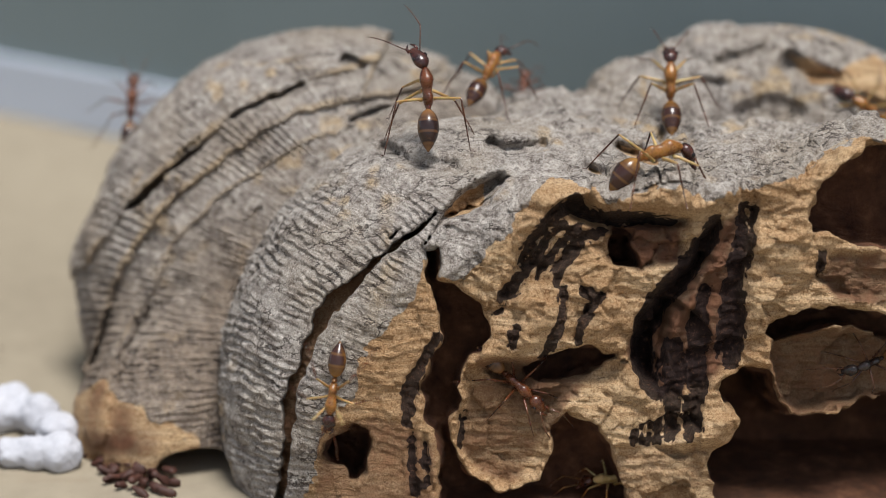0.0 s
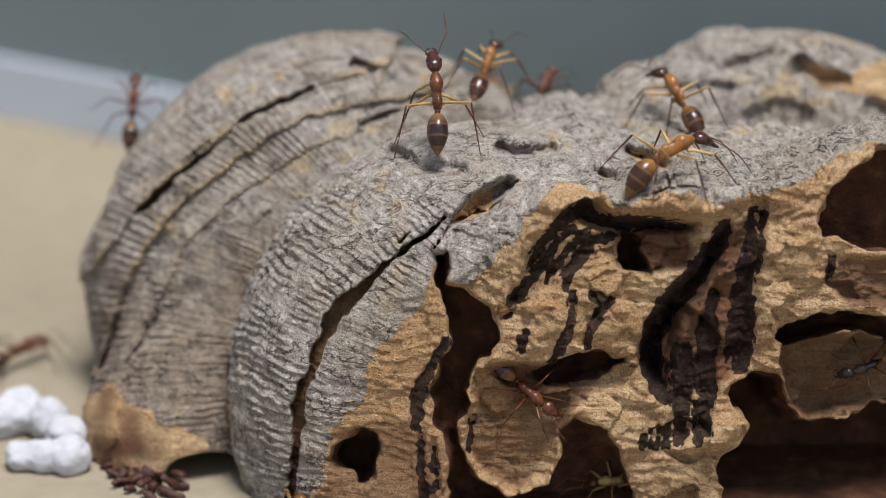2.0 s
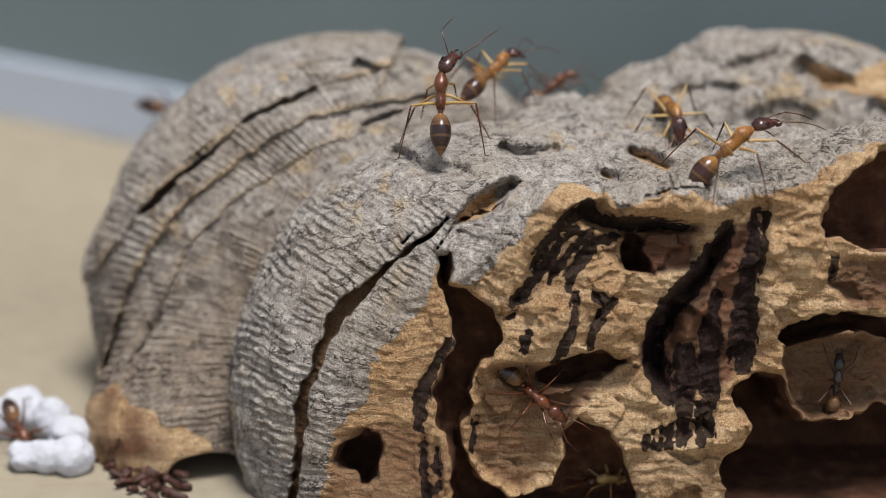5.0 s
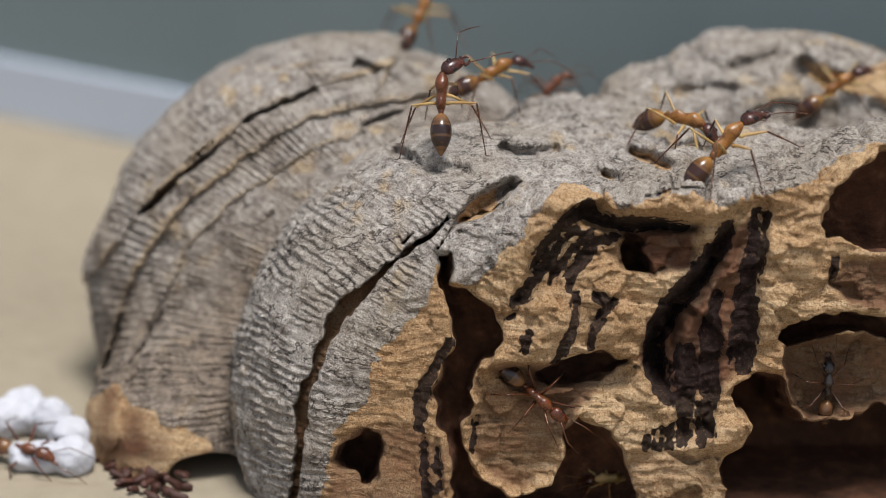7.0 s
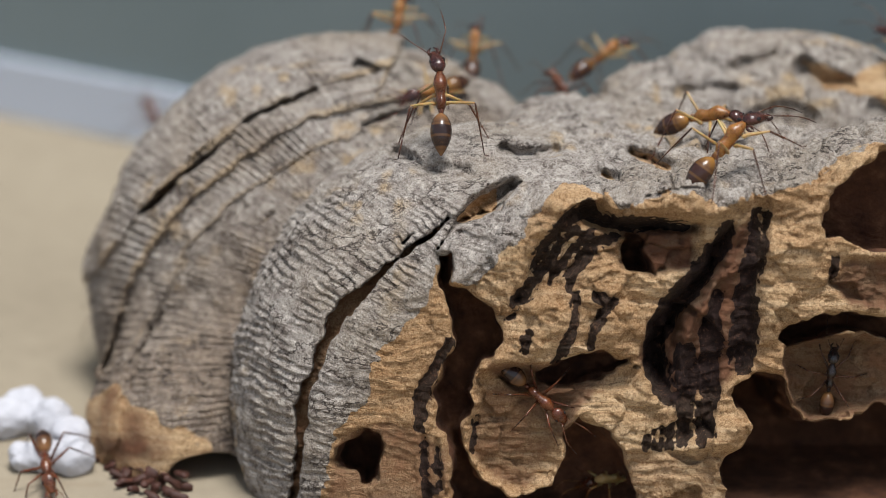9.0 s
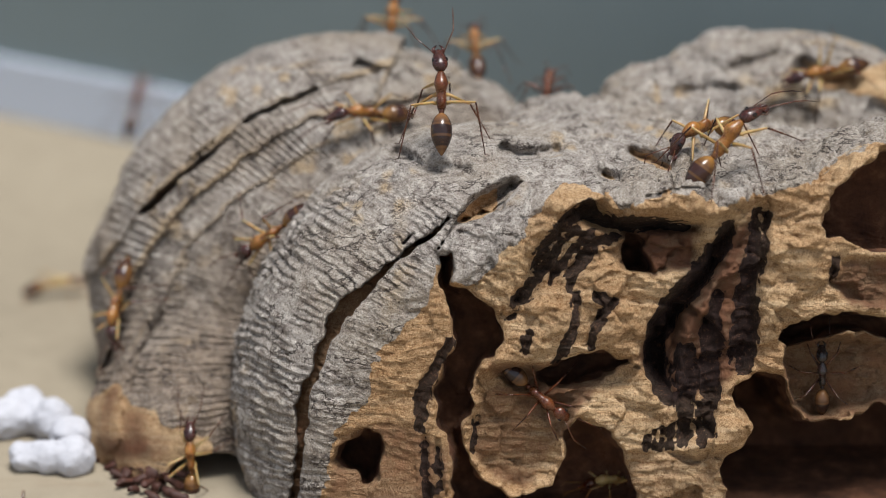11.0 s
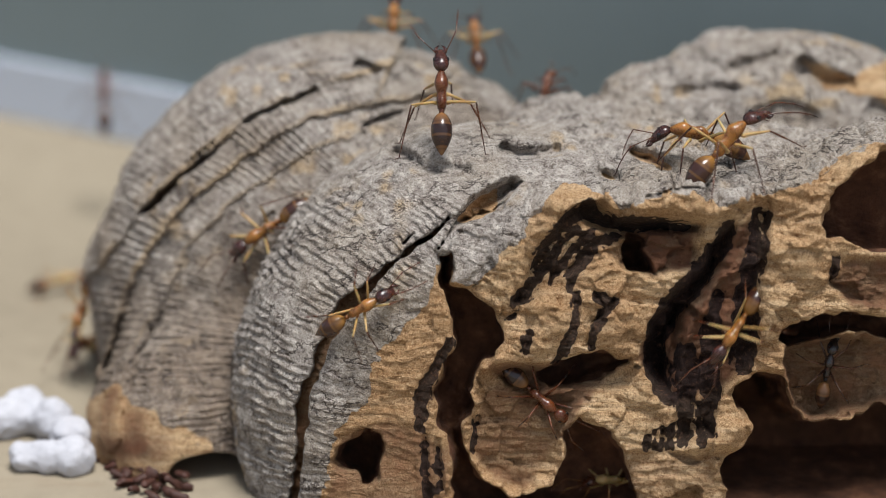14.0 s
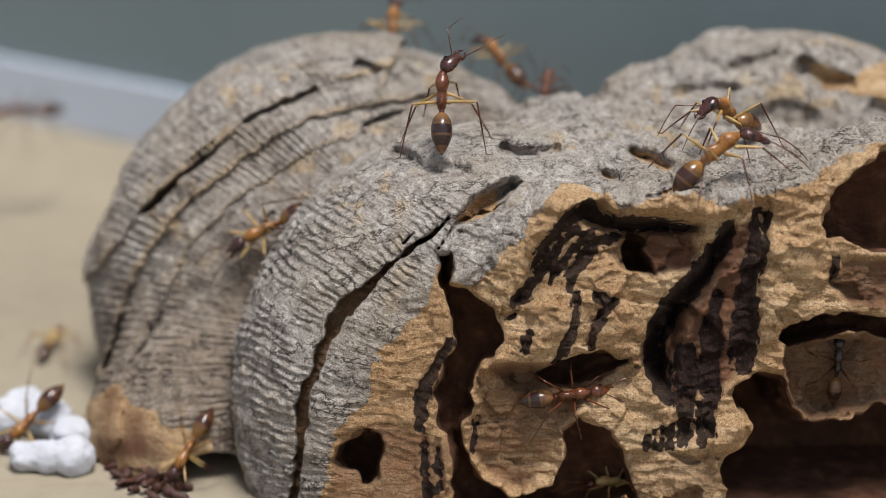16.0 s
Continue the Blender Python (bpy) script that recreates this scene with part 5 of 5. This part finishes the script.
    walk(runner["root"], [(0.00, pose(-0.0099, -0.0005, 0.0151, 128, 99, 32)), (0.50, pose(-0.0124, -0.0004, 0.0124, 109, 123, -3)), (0.80, pose(-0.0118, -0.0005, 0.0106, 66, 66, -33)),
        (1.00, pose(-0.0112, -0.0003, 0.0097, 29, 68, -62)), (1.30, pose(-0.0129, -0.0008, 0.0086, 114, 121, 16)), (1.50, pose(-0.0140, -0.0000, 0.0069, -17, 71, -143)),
        (1.80, pose(-0.0148, 0.0010, 0.0022, 13, 62, -94)), (2.10, pose(-0.0146, -0.0041, -0.0001, -1, 0, -92)), (3.55, pose(-0.0139, -0.0050, -0.0001, -1, 0, -72)),
        (5.00, pose(-0.0131, -0.0059, -0.0001, -0, 1, 2)), (9.00, pose(-0.0084, -0.0059, -0.0001, -0, -1, 26)), (10.80, pose(-0.0070, -0.0049, -0.0001, -1, -0, 74)),
        (12.60, pose(-0.0055, -0.0042, -0.0000, 2, -16, 90)), (13.00, pose(-0.0056, -0.0012, 0.0037, -42, -76, 134)), (13.30, pose(-0.0078, 0.0066, 0.0044, -44, -64, 126)),
        (13.40, pose(-0.0084, -0.0003, 0.0122, 44, -106, 51)), (13.50, pose(-0.0092, -0.0002, 0.0167, 122, -100, -34)), (13.60, pose(-0.0100, 0.0006, 0.0210, -39, -68, 103)),
        (13.80, pose(-0.0098, 0.0013, 0.0230, 47, -57, 23)), (14.00, pose(-0.0081, 0.0011, 0.0242, 70, -31, 1)), (14.15, pose(-0.0077, 0.0011, 0.0247, 42, -61, 30)),
        (14.30, pose(-0.0072, 0.0012, 0.0251, -40, -65, 114)), (14.50, pose(-0.0120, 0.0030, 0.0234, 106, -111, -43)), (14.70, pose(-0.0141, 0.0058, 0.0259, -53, -19, 121)),
        (14.90, pose(-0.0179, 0.0145, 0.0255, -69, 5, 140)), (15.20, pose(-0.0190, 0.0219, 0.0231, 108, 127, -16)), (15.50, pose(-0.0199, 0.0116, 0.0217, -7, 69, -159)),
        (15.65, pose(-0.0215, 0.0109, 0.0174, 5, 59, -132)), (15.73, pose(-0.0242, 0.0172, 0.0108, -36, 59, -138)), (15.80, pose(-0.0259, 0.0133, 0.0084, -41, 48, -128)),
        (16.00, pose(-0.0280, 0.0106, 0.0035, -50, 52, -145))])
    stride(runner, [(0.0, 2.3), (12.5, 16.0)], 0.1)
    lurker = ant("red-brown ant with a glossy abdomen inside a gallery", "rust", 1.0, 1.6, 5, -5, seed=8)
    walk(lurker["root"], [(0.00, pose(0.0090, 0.0029, 0.0142, 57, 38, -20)), (5.00, pose(0.0098, 0.0024, 0.0138, 64, 36, -20)), (14.60, pose(0.0103, 0.0029, 0.0134, 70, 38, -15)),
        (15.20, pose(0.0104, 0.0020, 0.0129, 77, 23, -11)), (15.60, pose(0.0128, 0.0020, 0.0137, 64, -8, -7)), (16.00, pose(0.0136, 0.0020, 0.0140, 64, -10, -4))])
    sway(lurker, 4, 4)
    climber = ant("orange ant reared up on the crest of the bark", "amber", 1.15, 2.7, 45, 30, seed=9)
    walk(climber["root"], [(0.00, pose(0.0029, 0.0701, 0.0189, 0, -9, 90)), (5.20, pose(-0.0002, 0.0622, 0.0265, -1, -9, 95)), (5.75, pose(-0.0018, 0.0637, 0.0307, 1, -9, 85)),
        (6.30, pose(-0.0033, 0.0507, 0.0388, 2, -8, 74)), (7.00, pose(-0.0023, 0.0508, 0.0390, 4, -7, 60)), (8.00, pose(-0.0036, 0.0507, 0.0388, 4, -8, 64)),
        (9.00, pose(-0.0051, 0.0506, 0.0385, 2, -8, 76)), (11.30, pose(-0.0060, 0.0505, 0.0382, 1, -8, 81)), (12.50, pose(-0.0061, 0.0505, 0.0382, 1, -8, 84)),
        (14.50, pose(-0.0059, 0.0504, 0.0379, 1, -9, 85)), (16.00, pose(-0.0059, 0.0503, 0.0377, 1, -8, 83))])
    sway(climber, 5, 6)
    forager = ant("amber ant with a dark head standing on the ridged bark", "amber", 1.18, 2.0, 15, 10, (0, 15), seed=10, feet={"hind_l": (-4.6, 2.4, 0.6), "hind_r": (-5.6, -1.8, 0.5)})
    walk(forager["root"], [(0.00, pose(-0.0044, 0.0691, 0.0161, -9, 6, -146)), (8.60, pose(-0.0045, 0.0613, 0.0239, -9, 6, -146)), (9.05, pose(-0.0056, 0.0627, 0.0279, -8, 8, -136)),
        (9.50, pose(-0.0060, 0.0374, 0.0394, -42, 29, -159)), (10.00, pose(-0.0091, 0.0298, 0.0351, -39, 42, -149)), (10.25, pose(-0.0116, 0.0273, 0.0322, -47, 39, -155)),
        (10.50, pose(-0.0138, 0.0206, 0.0307, -51, 39, -169)), (10.90, pose(-0.0177, 0.0211, 0.0257, 101, 140, -22)), (11.30, pose(-0.0186, 0.0233, 0.0241, 117, 143, -7)),
        (12.50, pose(-0.0187, 0.0233, 0.0240, -21, 28, -159)), (14.50, pose(-0.0189, 0.0235, 0.0240, -62, 40, 168)), (16.00, pose(-0.0189, 0.0234, 0.0239, -51, 35, 172))])
    stride(forager, [(8.6, 11.0)])
    crosser = ant("orange-brown ant running up the grey bark", "amber", 1.0, 1.9, 12, 8, seed=11)
    walk(crosser["root"], [(0.00, pose(-0.0242, -0.0164, -0.0001, -1, -0, 78)), (9.60, pose(-0.0256, -0.0093, -0.0000, 1, -1, 86)), (10.15, pose(-0.0263, -0.0004, 0.0001, -1, 0, 89)),
        (10.70, pose(-0.0271, 0.0096, -0.0000, -0, 1, 92)), (11.00, pose(-0.0273, 0.0106, 0.0036, -2, -81, 90)), (11.30, pose(-0.0276, 0.0121, 0.0071, 10, -62, 79)),
        (11.45, pose(-0.0274, 0.0149, 0.0103, 17, -64, 73)), (11.60, pose(-0.0274, 0.0202, 0.0126, -2, -35, 80)), (11.75, pose(-0.0264, 0.0231, 0.0154, 45, -74, 29)),
        (11.90, pose(-0.0251, 0.0239, 0.0189, 41, -69, 32)), (12.20, pose(-0.0241, 0.0256, 0.0241, 18, -64, 54)), (12.50, pose(-0.0222, 0.0275, 0.0297, 5, -48, 61)),
        (12.80, pose(-0.0203, 0.0313, 0.0355, 26, -50, 39)), (12.90, pose(-0.0192, 0.0331, 0.0375, -25, -42, 108)), (13.00, pose(-0.0184, 0.0370, 0.0389, -34, -11, 136)),
        (13.30, pose(-0.0252, 0.0371, 0.0365, -68, 32, 140)), (13.37, pose(-0.0284, 0.0370, 0.0340, -41, 35, 170)), (13.43, pose(-0.0317, 0.0371, 0.0315, -34, 42, 159)),
        (13.50, pose(-0.0351, 0.0390, 0.0285, -9, 43, -166)), (13.60, pose(-0.0369, 0.0340, 0.0269, -58, 61, 151)), (13.70, pose(-0.0393, 0.0379, 0.0201, 139, 109, -7)),
        (13.85, pose(-0.0400, 0.0364, 0.0151, 82, 117, -68)), (14.00, pose(-0.0414, 0.0388, 0.0084, 26, 66, -110)), (14.15, pose(-0.0481, 0.0451, -0.0001, -2, -1, -108)),
        (14.28, pose(-0.0525, 0.0402, 0.0001, -2, -1, -121)), (14.40, pose(-0.0568, 0.0357, 0.0002, -1, 0, -153)), (16.00, pose(-0.0632, 0.0341, 0.0001, -0, 1, 178))])
    stride(crosser, [(10.0, 14.6)], 0.1)
    descender = ant("orange ant hurrying down the bark towards the white cotton", "amber", 1.1, 2.0, 12, 8, seed=20)
    walk(descender["root"], [(0.00, pose(-0.0300, 0.0760, 0.0001, 0, 0, -140)), (8.60, pose(-0.0400, 0.0660, 0.0001, 0, 0, -120)), (9.20, pose(-0.0385, 0.0450, 0.0120, -21, 50, -120)),
        (9.60, pose(-0.0337, 0.0321, 0.0259, -21, 65, -142)), (10.20, pose(-0.0342, 0.0304, 0.0214, 1, 64, -130)), (10.80, pose(-0.0353, 0.0294, 0.0149, 19, 67, -114)),
        (11.30, pose(-0.0361, 0.0186, 0.0092, 20, 40, -95)), (11.50, pose(-0.0405, 0.0210, 0.0035, 5, 30, -115)), (11.70, pose(-0.0429, 0.0165, 0.0033, 2, 38, -112)),
        (11.90, pose(-0.0456, 0.0195, 0.0010, -10, 30, -150)), (12.10, pose(-0.0496, 0.0186, -0.0001, -5, 6, -150)), (12.40, pose(-0.0551, 0.0155, -0.0001, 0, 0, -160)),
        (16.00, pose(-0.0620, 0.0140, -0.0001, 0, 0, -165))])
    stride(descender, [(8.4, 12.6)], 0.1)
    floor_ant = ant("red-brown ant on the pale floor beside the white lump", "rust", 1.1, 2.1, 15, 10, seed=12)
    walk(floor_ant["root"], [(0.00, pose(-0.0605, 0.0429, 0.0002, -1, -1, -3)), (1.60, pose(-0.0560, 0.0422, 0.0002, -0, 1, 2)), (2.00, pose(-0.0507, 0.0428, 0.0000, 2, 2, 50)),
        (2.25, pose(-0.0491, 0.0474, -0.0000, -2, 2, -43)), (2.50, pose(-0.0475, 0.0523, -0.0001, -2, 1, -78)), (2.80, pose(-0.0462, 0.0414, -0.0001, -1, -1, -94)),
        (3.00, pose(-0.0437, 0.0216, 0.0044, -11, 31, -109)), (3.50, pose(-0.0450, 0.0209, 0.0031, -29, 48, -149)), (4.20, pose(-0.0474, 0.0214, 0.0008, -59, 48, -149)),
        (5.00, pose(-0.0475, 0.0197, 0.0001, 9, 28, -62)), (6.30, pose(-0.0445, 0.0130, 0.0025, 59, 21, -45)), (7.00, pose(-0.0454, 0.0149, 0.0005, 39, -1, -31)),
        (8.00, pose(-0.0444, 0.0123, 0.0011, 33, 6, -35)), (9.00, pose(-0.0428, 0.0105, 0.0005, 15, 22, -75)), (10.00, pose(-0.0439, 0.0041, -0.0001, -1, 1, -102)),
        (11.00, pose(-0.0444, -0.0037, -0.0002, -0, -0, -133)), (16.00, pose(-0.0488, -0.0090, -0.0001, 0, -1, -177))])
    stride(floor_ant, [(1.5, 3.4), (4.3, 5.4), (9.0, 11.0)])
    stray = ant("pale amber ant on the floor by the foot of the bark", "honey", 0.85, 1.7, 12, 8, seed=13)
    walk(stray["root"], [(0.00, pose(-0.0747, 0.0856, -0.0000, -1, 0, 1)), (9.30, pose(-0.0685, 0.0761, 0.0001, -0, 1, 2)), (9.85, pose(-0.0626, 0.0724, 0.0001, 0, 0, 0)),
        (10.40, pose(-0.0567, 0.0688, 0.0001, 0, 0, 0)), (11.30, pose(-0.0491, 0.0664, -0.0000, 1, 1, 29)), (12.50, pose(-0.0502, 0.0690, 0.0001, 1, 0, 33)),
        (13.50, pose(-0.0498, 0.0680, -0.0000, 1, 1, 16)), (14.50, pose(-0.0498, 0.0680, -0.0000, 1, 1, 24)), (14.85, pose(-0.0490, 0.0640, 0.0000, -1, 1, -59)),
        (15.20, pose(-0.0483, 0.0602, -0.0001, -1, 1, -82)), (15.60, pose(-0.0478, 0.0506, -0.0001, -2, -0, -98)), (15.73, pose(-0.0480, 0.0496, -0.0001, -2, 0, -75)),
        (15.87, pose(-0.0482, 0.0487, -0.0001, 1, 2, 19)), (16.00, pose(-0.0483, 0.0478, -0.0001, 2, 0, 79))])
    stride(stray, [(9.2, 11.4), (14.6, 15.9)])
    peeker = ant("dark-headed ant half hidden behind the crest", "rust", 0.95, 2.0, 25, 10, seed=14)
    walk(peeker["root"], [(0.00, pose(0.0108, 0.0401, 0.0330, 2, -11, 82)), (0.80, pose(0.0113, 0.0403, 0.0336, 2, -11, 79)), (1.50, pose(0.0118, 0.0405, 0.0340, 3, -11, 73)),
        (3.50, pose(0.0133, 0.0405, 0.0341, 8, -8, 47)), (4.20, pose(0.0133, 0.0405, 0.0341, 9, -6, 34)), (7.00, pose(0.0126, 0.0404, 0.0338, 8, -8, 47)),
        (8.00, pose(0.0131, 0.0404, 0.0338, 1, -11, 87)), (9.00, pose(0.0135, 0.0404, 0.0338, -6, -10, 122)), (10.15, pose(0.0127, 0.0404, 0.0338, -2, -11, 98)),
        (11.30, pose(0.0119, 0.0404, 0.0338, 2, -11, 79)), (12.50, pose(0.0117, 0.0404, 0.0338, 2, -11, 82)), (14.50, pose(0.0119, 0.0404, 0.0337, 3, -11, 73)),
        (16.00, pose(0.0119, 0.0404, 0.0337, 2, -11, 79))])
    sway(peeker, 6, 6)
    onlooker = ant("orange ant standing beyond the crest of the bark", "amber", 1.1, 2.5, 30, 20, seed=15)
    walk(onlooker["root"], [(0.00, pose(0.0104, 0.0731, 0.0125, 0, -9, 90)), (1.00, pose(0.0087, 0.0748, 0.0173, -1, -9, 95)), (2.00, pose(0.0071, 0.0765, 0.0218, -1, -8, 100)),
        (3.00, pose(0.0054, 0.0521, 0.0338, -2, -8, 106)), (4.20, pose(0.0046, 0.0522, 0.0341, -3, -8, 112)), (6.00, pose(0.0047, 0.0610, 0.0232, -3, -8, 112)),
        (7.60, pose(0.0047, 0.0615, 0.0245, 0, -9, 90)), (8.60, pose(0.0038, 0.0504, 0.0351, 0, -9, 88)), (9.00, pose(0.0037, 0.0505, 0.0354, 1, -9, 85)),
        (11.30, pose(0.0037, 0.0507, 0.0357, -1, -9, 95)), (12.50, pose(0.0035, 0.0507, 0.0358, -0, -9, 92)), (14.50, pose(0.0039, 0.0510, 0.0366, -1, -8, 100)),
        (16.00, pose(0.0060, 0.0502, 0.0344, -5, -7, 130))])
    sway(onlooker, 7, 6)
    passer = ant("amber ant with a red-brown head behind the crest", "amber", 1.1, 2.1, 20, 10, seed=16)
    walk(passer["root"], [(0.00, pose(0.0364, 0.0731, 0.0125, -9, -6, 146)), (7.60, pose(0.0330, 0.0608, 0.0225, -8, -8, 133)), (7.90, pose(0.0288, 0.0623, 0.0269, -9, -6, 146)),
        (8.20, pose(0.0233, 0.0485, 0.0356, -11, -4, 162)), (8.60, pose(0.0226, 0.0488, 0.0366, -11, -2, 171)), (8.73, pose(0.0215, 0.0487, 0.0362, -4, -11, 110)),
        (8.87, pose(0.0205, 0.0486, 0.0359, 2, -11, 82)), (9.00, pose(0.0194, 0.0485, 0.0356, 9, -7, 40)), (9.20, pose(0.0196, 0.0485, 0.0356, 9, -7, 40)),
        (10.00, pose(0.0238, 0.0625, 0.0272, 8, -8, 47)), (13.00, pose(0.0249, 0.0608, 0.0225, 8, -8, 41)), (16.00, pose(0.0272, 0.0733, 0.0131, 9, -6, 34))])
    stride(passer, [(7.5, 10.2)])
    cave_ant = ant("black ant inside the dark gallery, facing out", "black", 0.85, 1.8, 20, 10, seed=17)
    walk(cave_ant["root"], [(0.00, pose(0.0459, 0.0054, 0.0158, -73, 19, -172)), (2.00, pose(0.0448, 0.0052, 0.0164, 100, 159, -0)), (2.75, pose(0.0439, 0.0052, 0.0160, 109, -141, -11)),
        (3.50, pose(0.0432, 0.0054, 0.0154, 60, -79, 31)), (4.20, pose(0.0423, 0.0056, 0.0150, 35, -82, 54)), (7.00, pose(0.0405, 0.0052, 0.0144, 11, -82, 76)),
        (9.00, pose(0.0408, 0.0056, 0.0150, 18, -77, 67)), (12.50, pose(0.0394, 0.0053, 0.0158, -45, -82, 129)), (14.50, pose(0.0409, 0.0058, 0.0163, 40, -76, 44)),
        (16.00, pose(0.0416, 0.0066, 0.0162, 16, -75, 70))])
    sway(cave_ant, 8, 5)
    digger = ant("pale yellow ant low in the dark hollow", "honey", 0.85, 1.5, 10, 8, seed=18)
    walk(digger["root"], [(0.00, pose(0.0191, 0.0048, 0.0011, -27, 5, -179)), (8.00, pose(0.0181, 0.0067, 0.0008, -21, 7, -175)), (16.00, pose(0.0181, 0.0062, 0.0007, -21, 5, -179))])
    sway(digger, 9, 5)
    wanderer = ant("amber ant roaming over the bark and down its face", "amber", 1.08, 2.0, 15, 10, seed=19)
    walk(wanderer["root"], [(0.00, pose(0.0492, 0.0363, 0.0344, 111, -149, -3)), (0.40, pose(0.0494, 0.0355, 0.0355, -48, -46, 134)), (0.50, pose(0.0503, 0.0357, 0.0352, 57, -71, 31)),
        (0.60, pose(0.0513, 0.0362, 0.0348, 108, -32, -21)), (0.70, pose(0.0525, 0.0376, 0.0340, 59, 9, -30)), (1.10, pose(0.0510, 0.0099, 0.0401, 51, 13, 7)),
        (1.73, pose(0.0570, 0.0362, 0.0333, 43, 13, -76)), (2.37, pose(0.0558, 0.0258, 0.0334, 4, 50, -149)), (3.00, pose(0.0560, 0.0226, 0.0367, -37, -1, -177)),
        (5.20, pose(0.0553, 0.0349, 0.0334, -57, 17, 122)), (5.50, pose(0.0466, 0.0094, 0.0410, -44, 9, 175)), (5.80, pose(0.0431, 0.0101, 0.0405, -34, 18, 169)),
        (6.10, pose(0.0408, 0.0188, 0.0375, -13, 14, -161)), (6.30, pose(0.0381, 0.0196, 0.0376, -11, -21, 153)), (6.45, pose(0.0393, 0.0212, 0.0367, -8, -36, 90)),
        (6.60, pose(0.0420, 0.0328, 0.0348, 42, -24, 21)), (7.00, pose(0.0453, 0.0344, 0.0366, 27, -27, 13)), (7.40, pose(0.0495, 0.0395, 0.0392, 35, -25, 46)),
        (7.80, pose(0.0586, 0.0685, 0.0321, 90, -28, -32)), (8.37, pose(0.0536, 0.0447, 0.0379, 25, -24, 80)), (8.93, pose(0.0527, 0.0421, 0.0390, -24, -39, 152)),
        (9.50, pose(0.0523, 0.0425, 0.0387, -41, -2, -147)), (10.60, pose(0.0462, 0.0370, 0.0382, -51, 8, -173)), (11.30, pose(0.0417, 0.0363, 0.0378, -41, 29, -159)),
        (11.45, pose(0.0431, 0.0347, 0.0370, 10, 50, -94)), (11.60, pose(0.0447, 0.0339, 0.0361, 18, 19, -47)), (11.90, pose(0.0445, 0.0091, 0.0411, 46, -6, -57)),
        (12.50, pose(0.0458, 0.0074, 0.0409, 32, 38, -54)), (12.65, pose(0.0447, 0.0077, 0.0401, -12, 58, -124)), (12.80, pose(0.0429, 0.0044, 0.0405, -31, 26, -179)),
        (13.10, pose(0.0377, 0.0057, 0.0375, -50, 33, -168)), (13.30, pose(0.0350, 0.0004, 0.0333, -22, 55, -126)), (13.50, pose(0.0337, -0.0001, 0.0287, 101, 109, -17)),
        (13.75, pose(0.0317, 0.0006, 0.0252, 93, 120, -43)), (14.00, pose(0.0297, 0.0012, 0.0217, -59, 50, -154)), (14.15, pose(0.0265, 0.0018, 0.0182, 101, 138, 28)),
        (14.30, pose(0.0233, 0.0015, 0.0153, -45, 27, -140)), (14.50, pose(0.0180, -0.0007, 0.0128, 93, 132, -6)), (14.70, pose(0.0168, 0.0060, 0.0060, -25, 65, -143)),
        (15.00, pose(0.0189, 0.0068, 0.0043, 50, 10, -73)), (15.30, pose(0.0206, 0.0003, 0.0030, 30, 52, -58)), (16.00, pose(0.0210, -0.0040, -0.0001, -2, 7, -85))])
    stride(wanderer, [(0.0, 1.3), (4.8, 8.0), (10.4, 16.0)], 0.12)


motions()
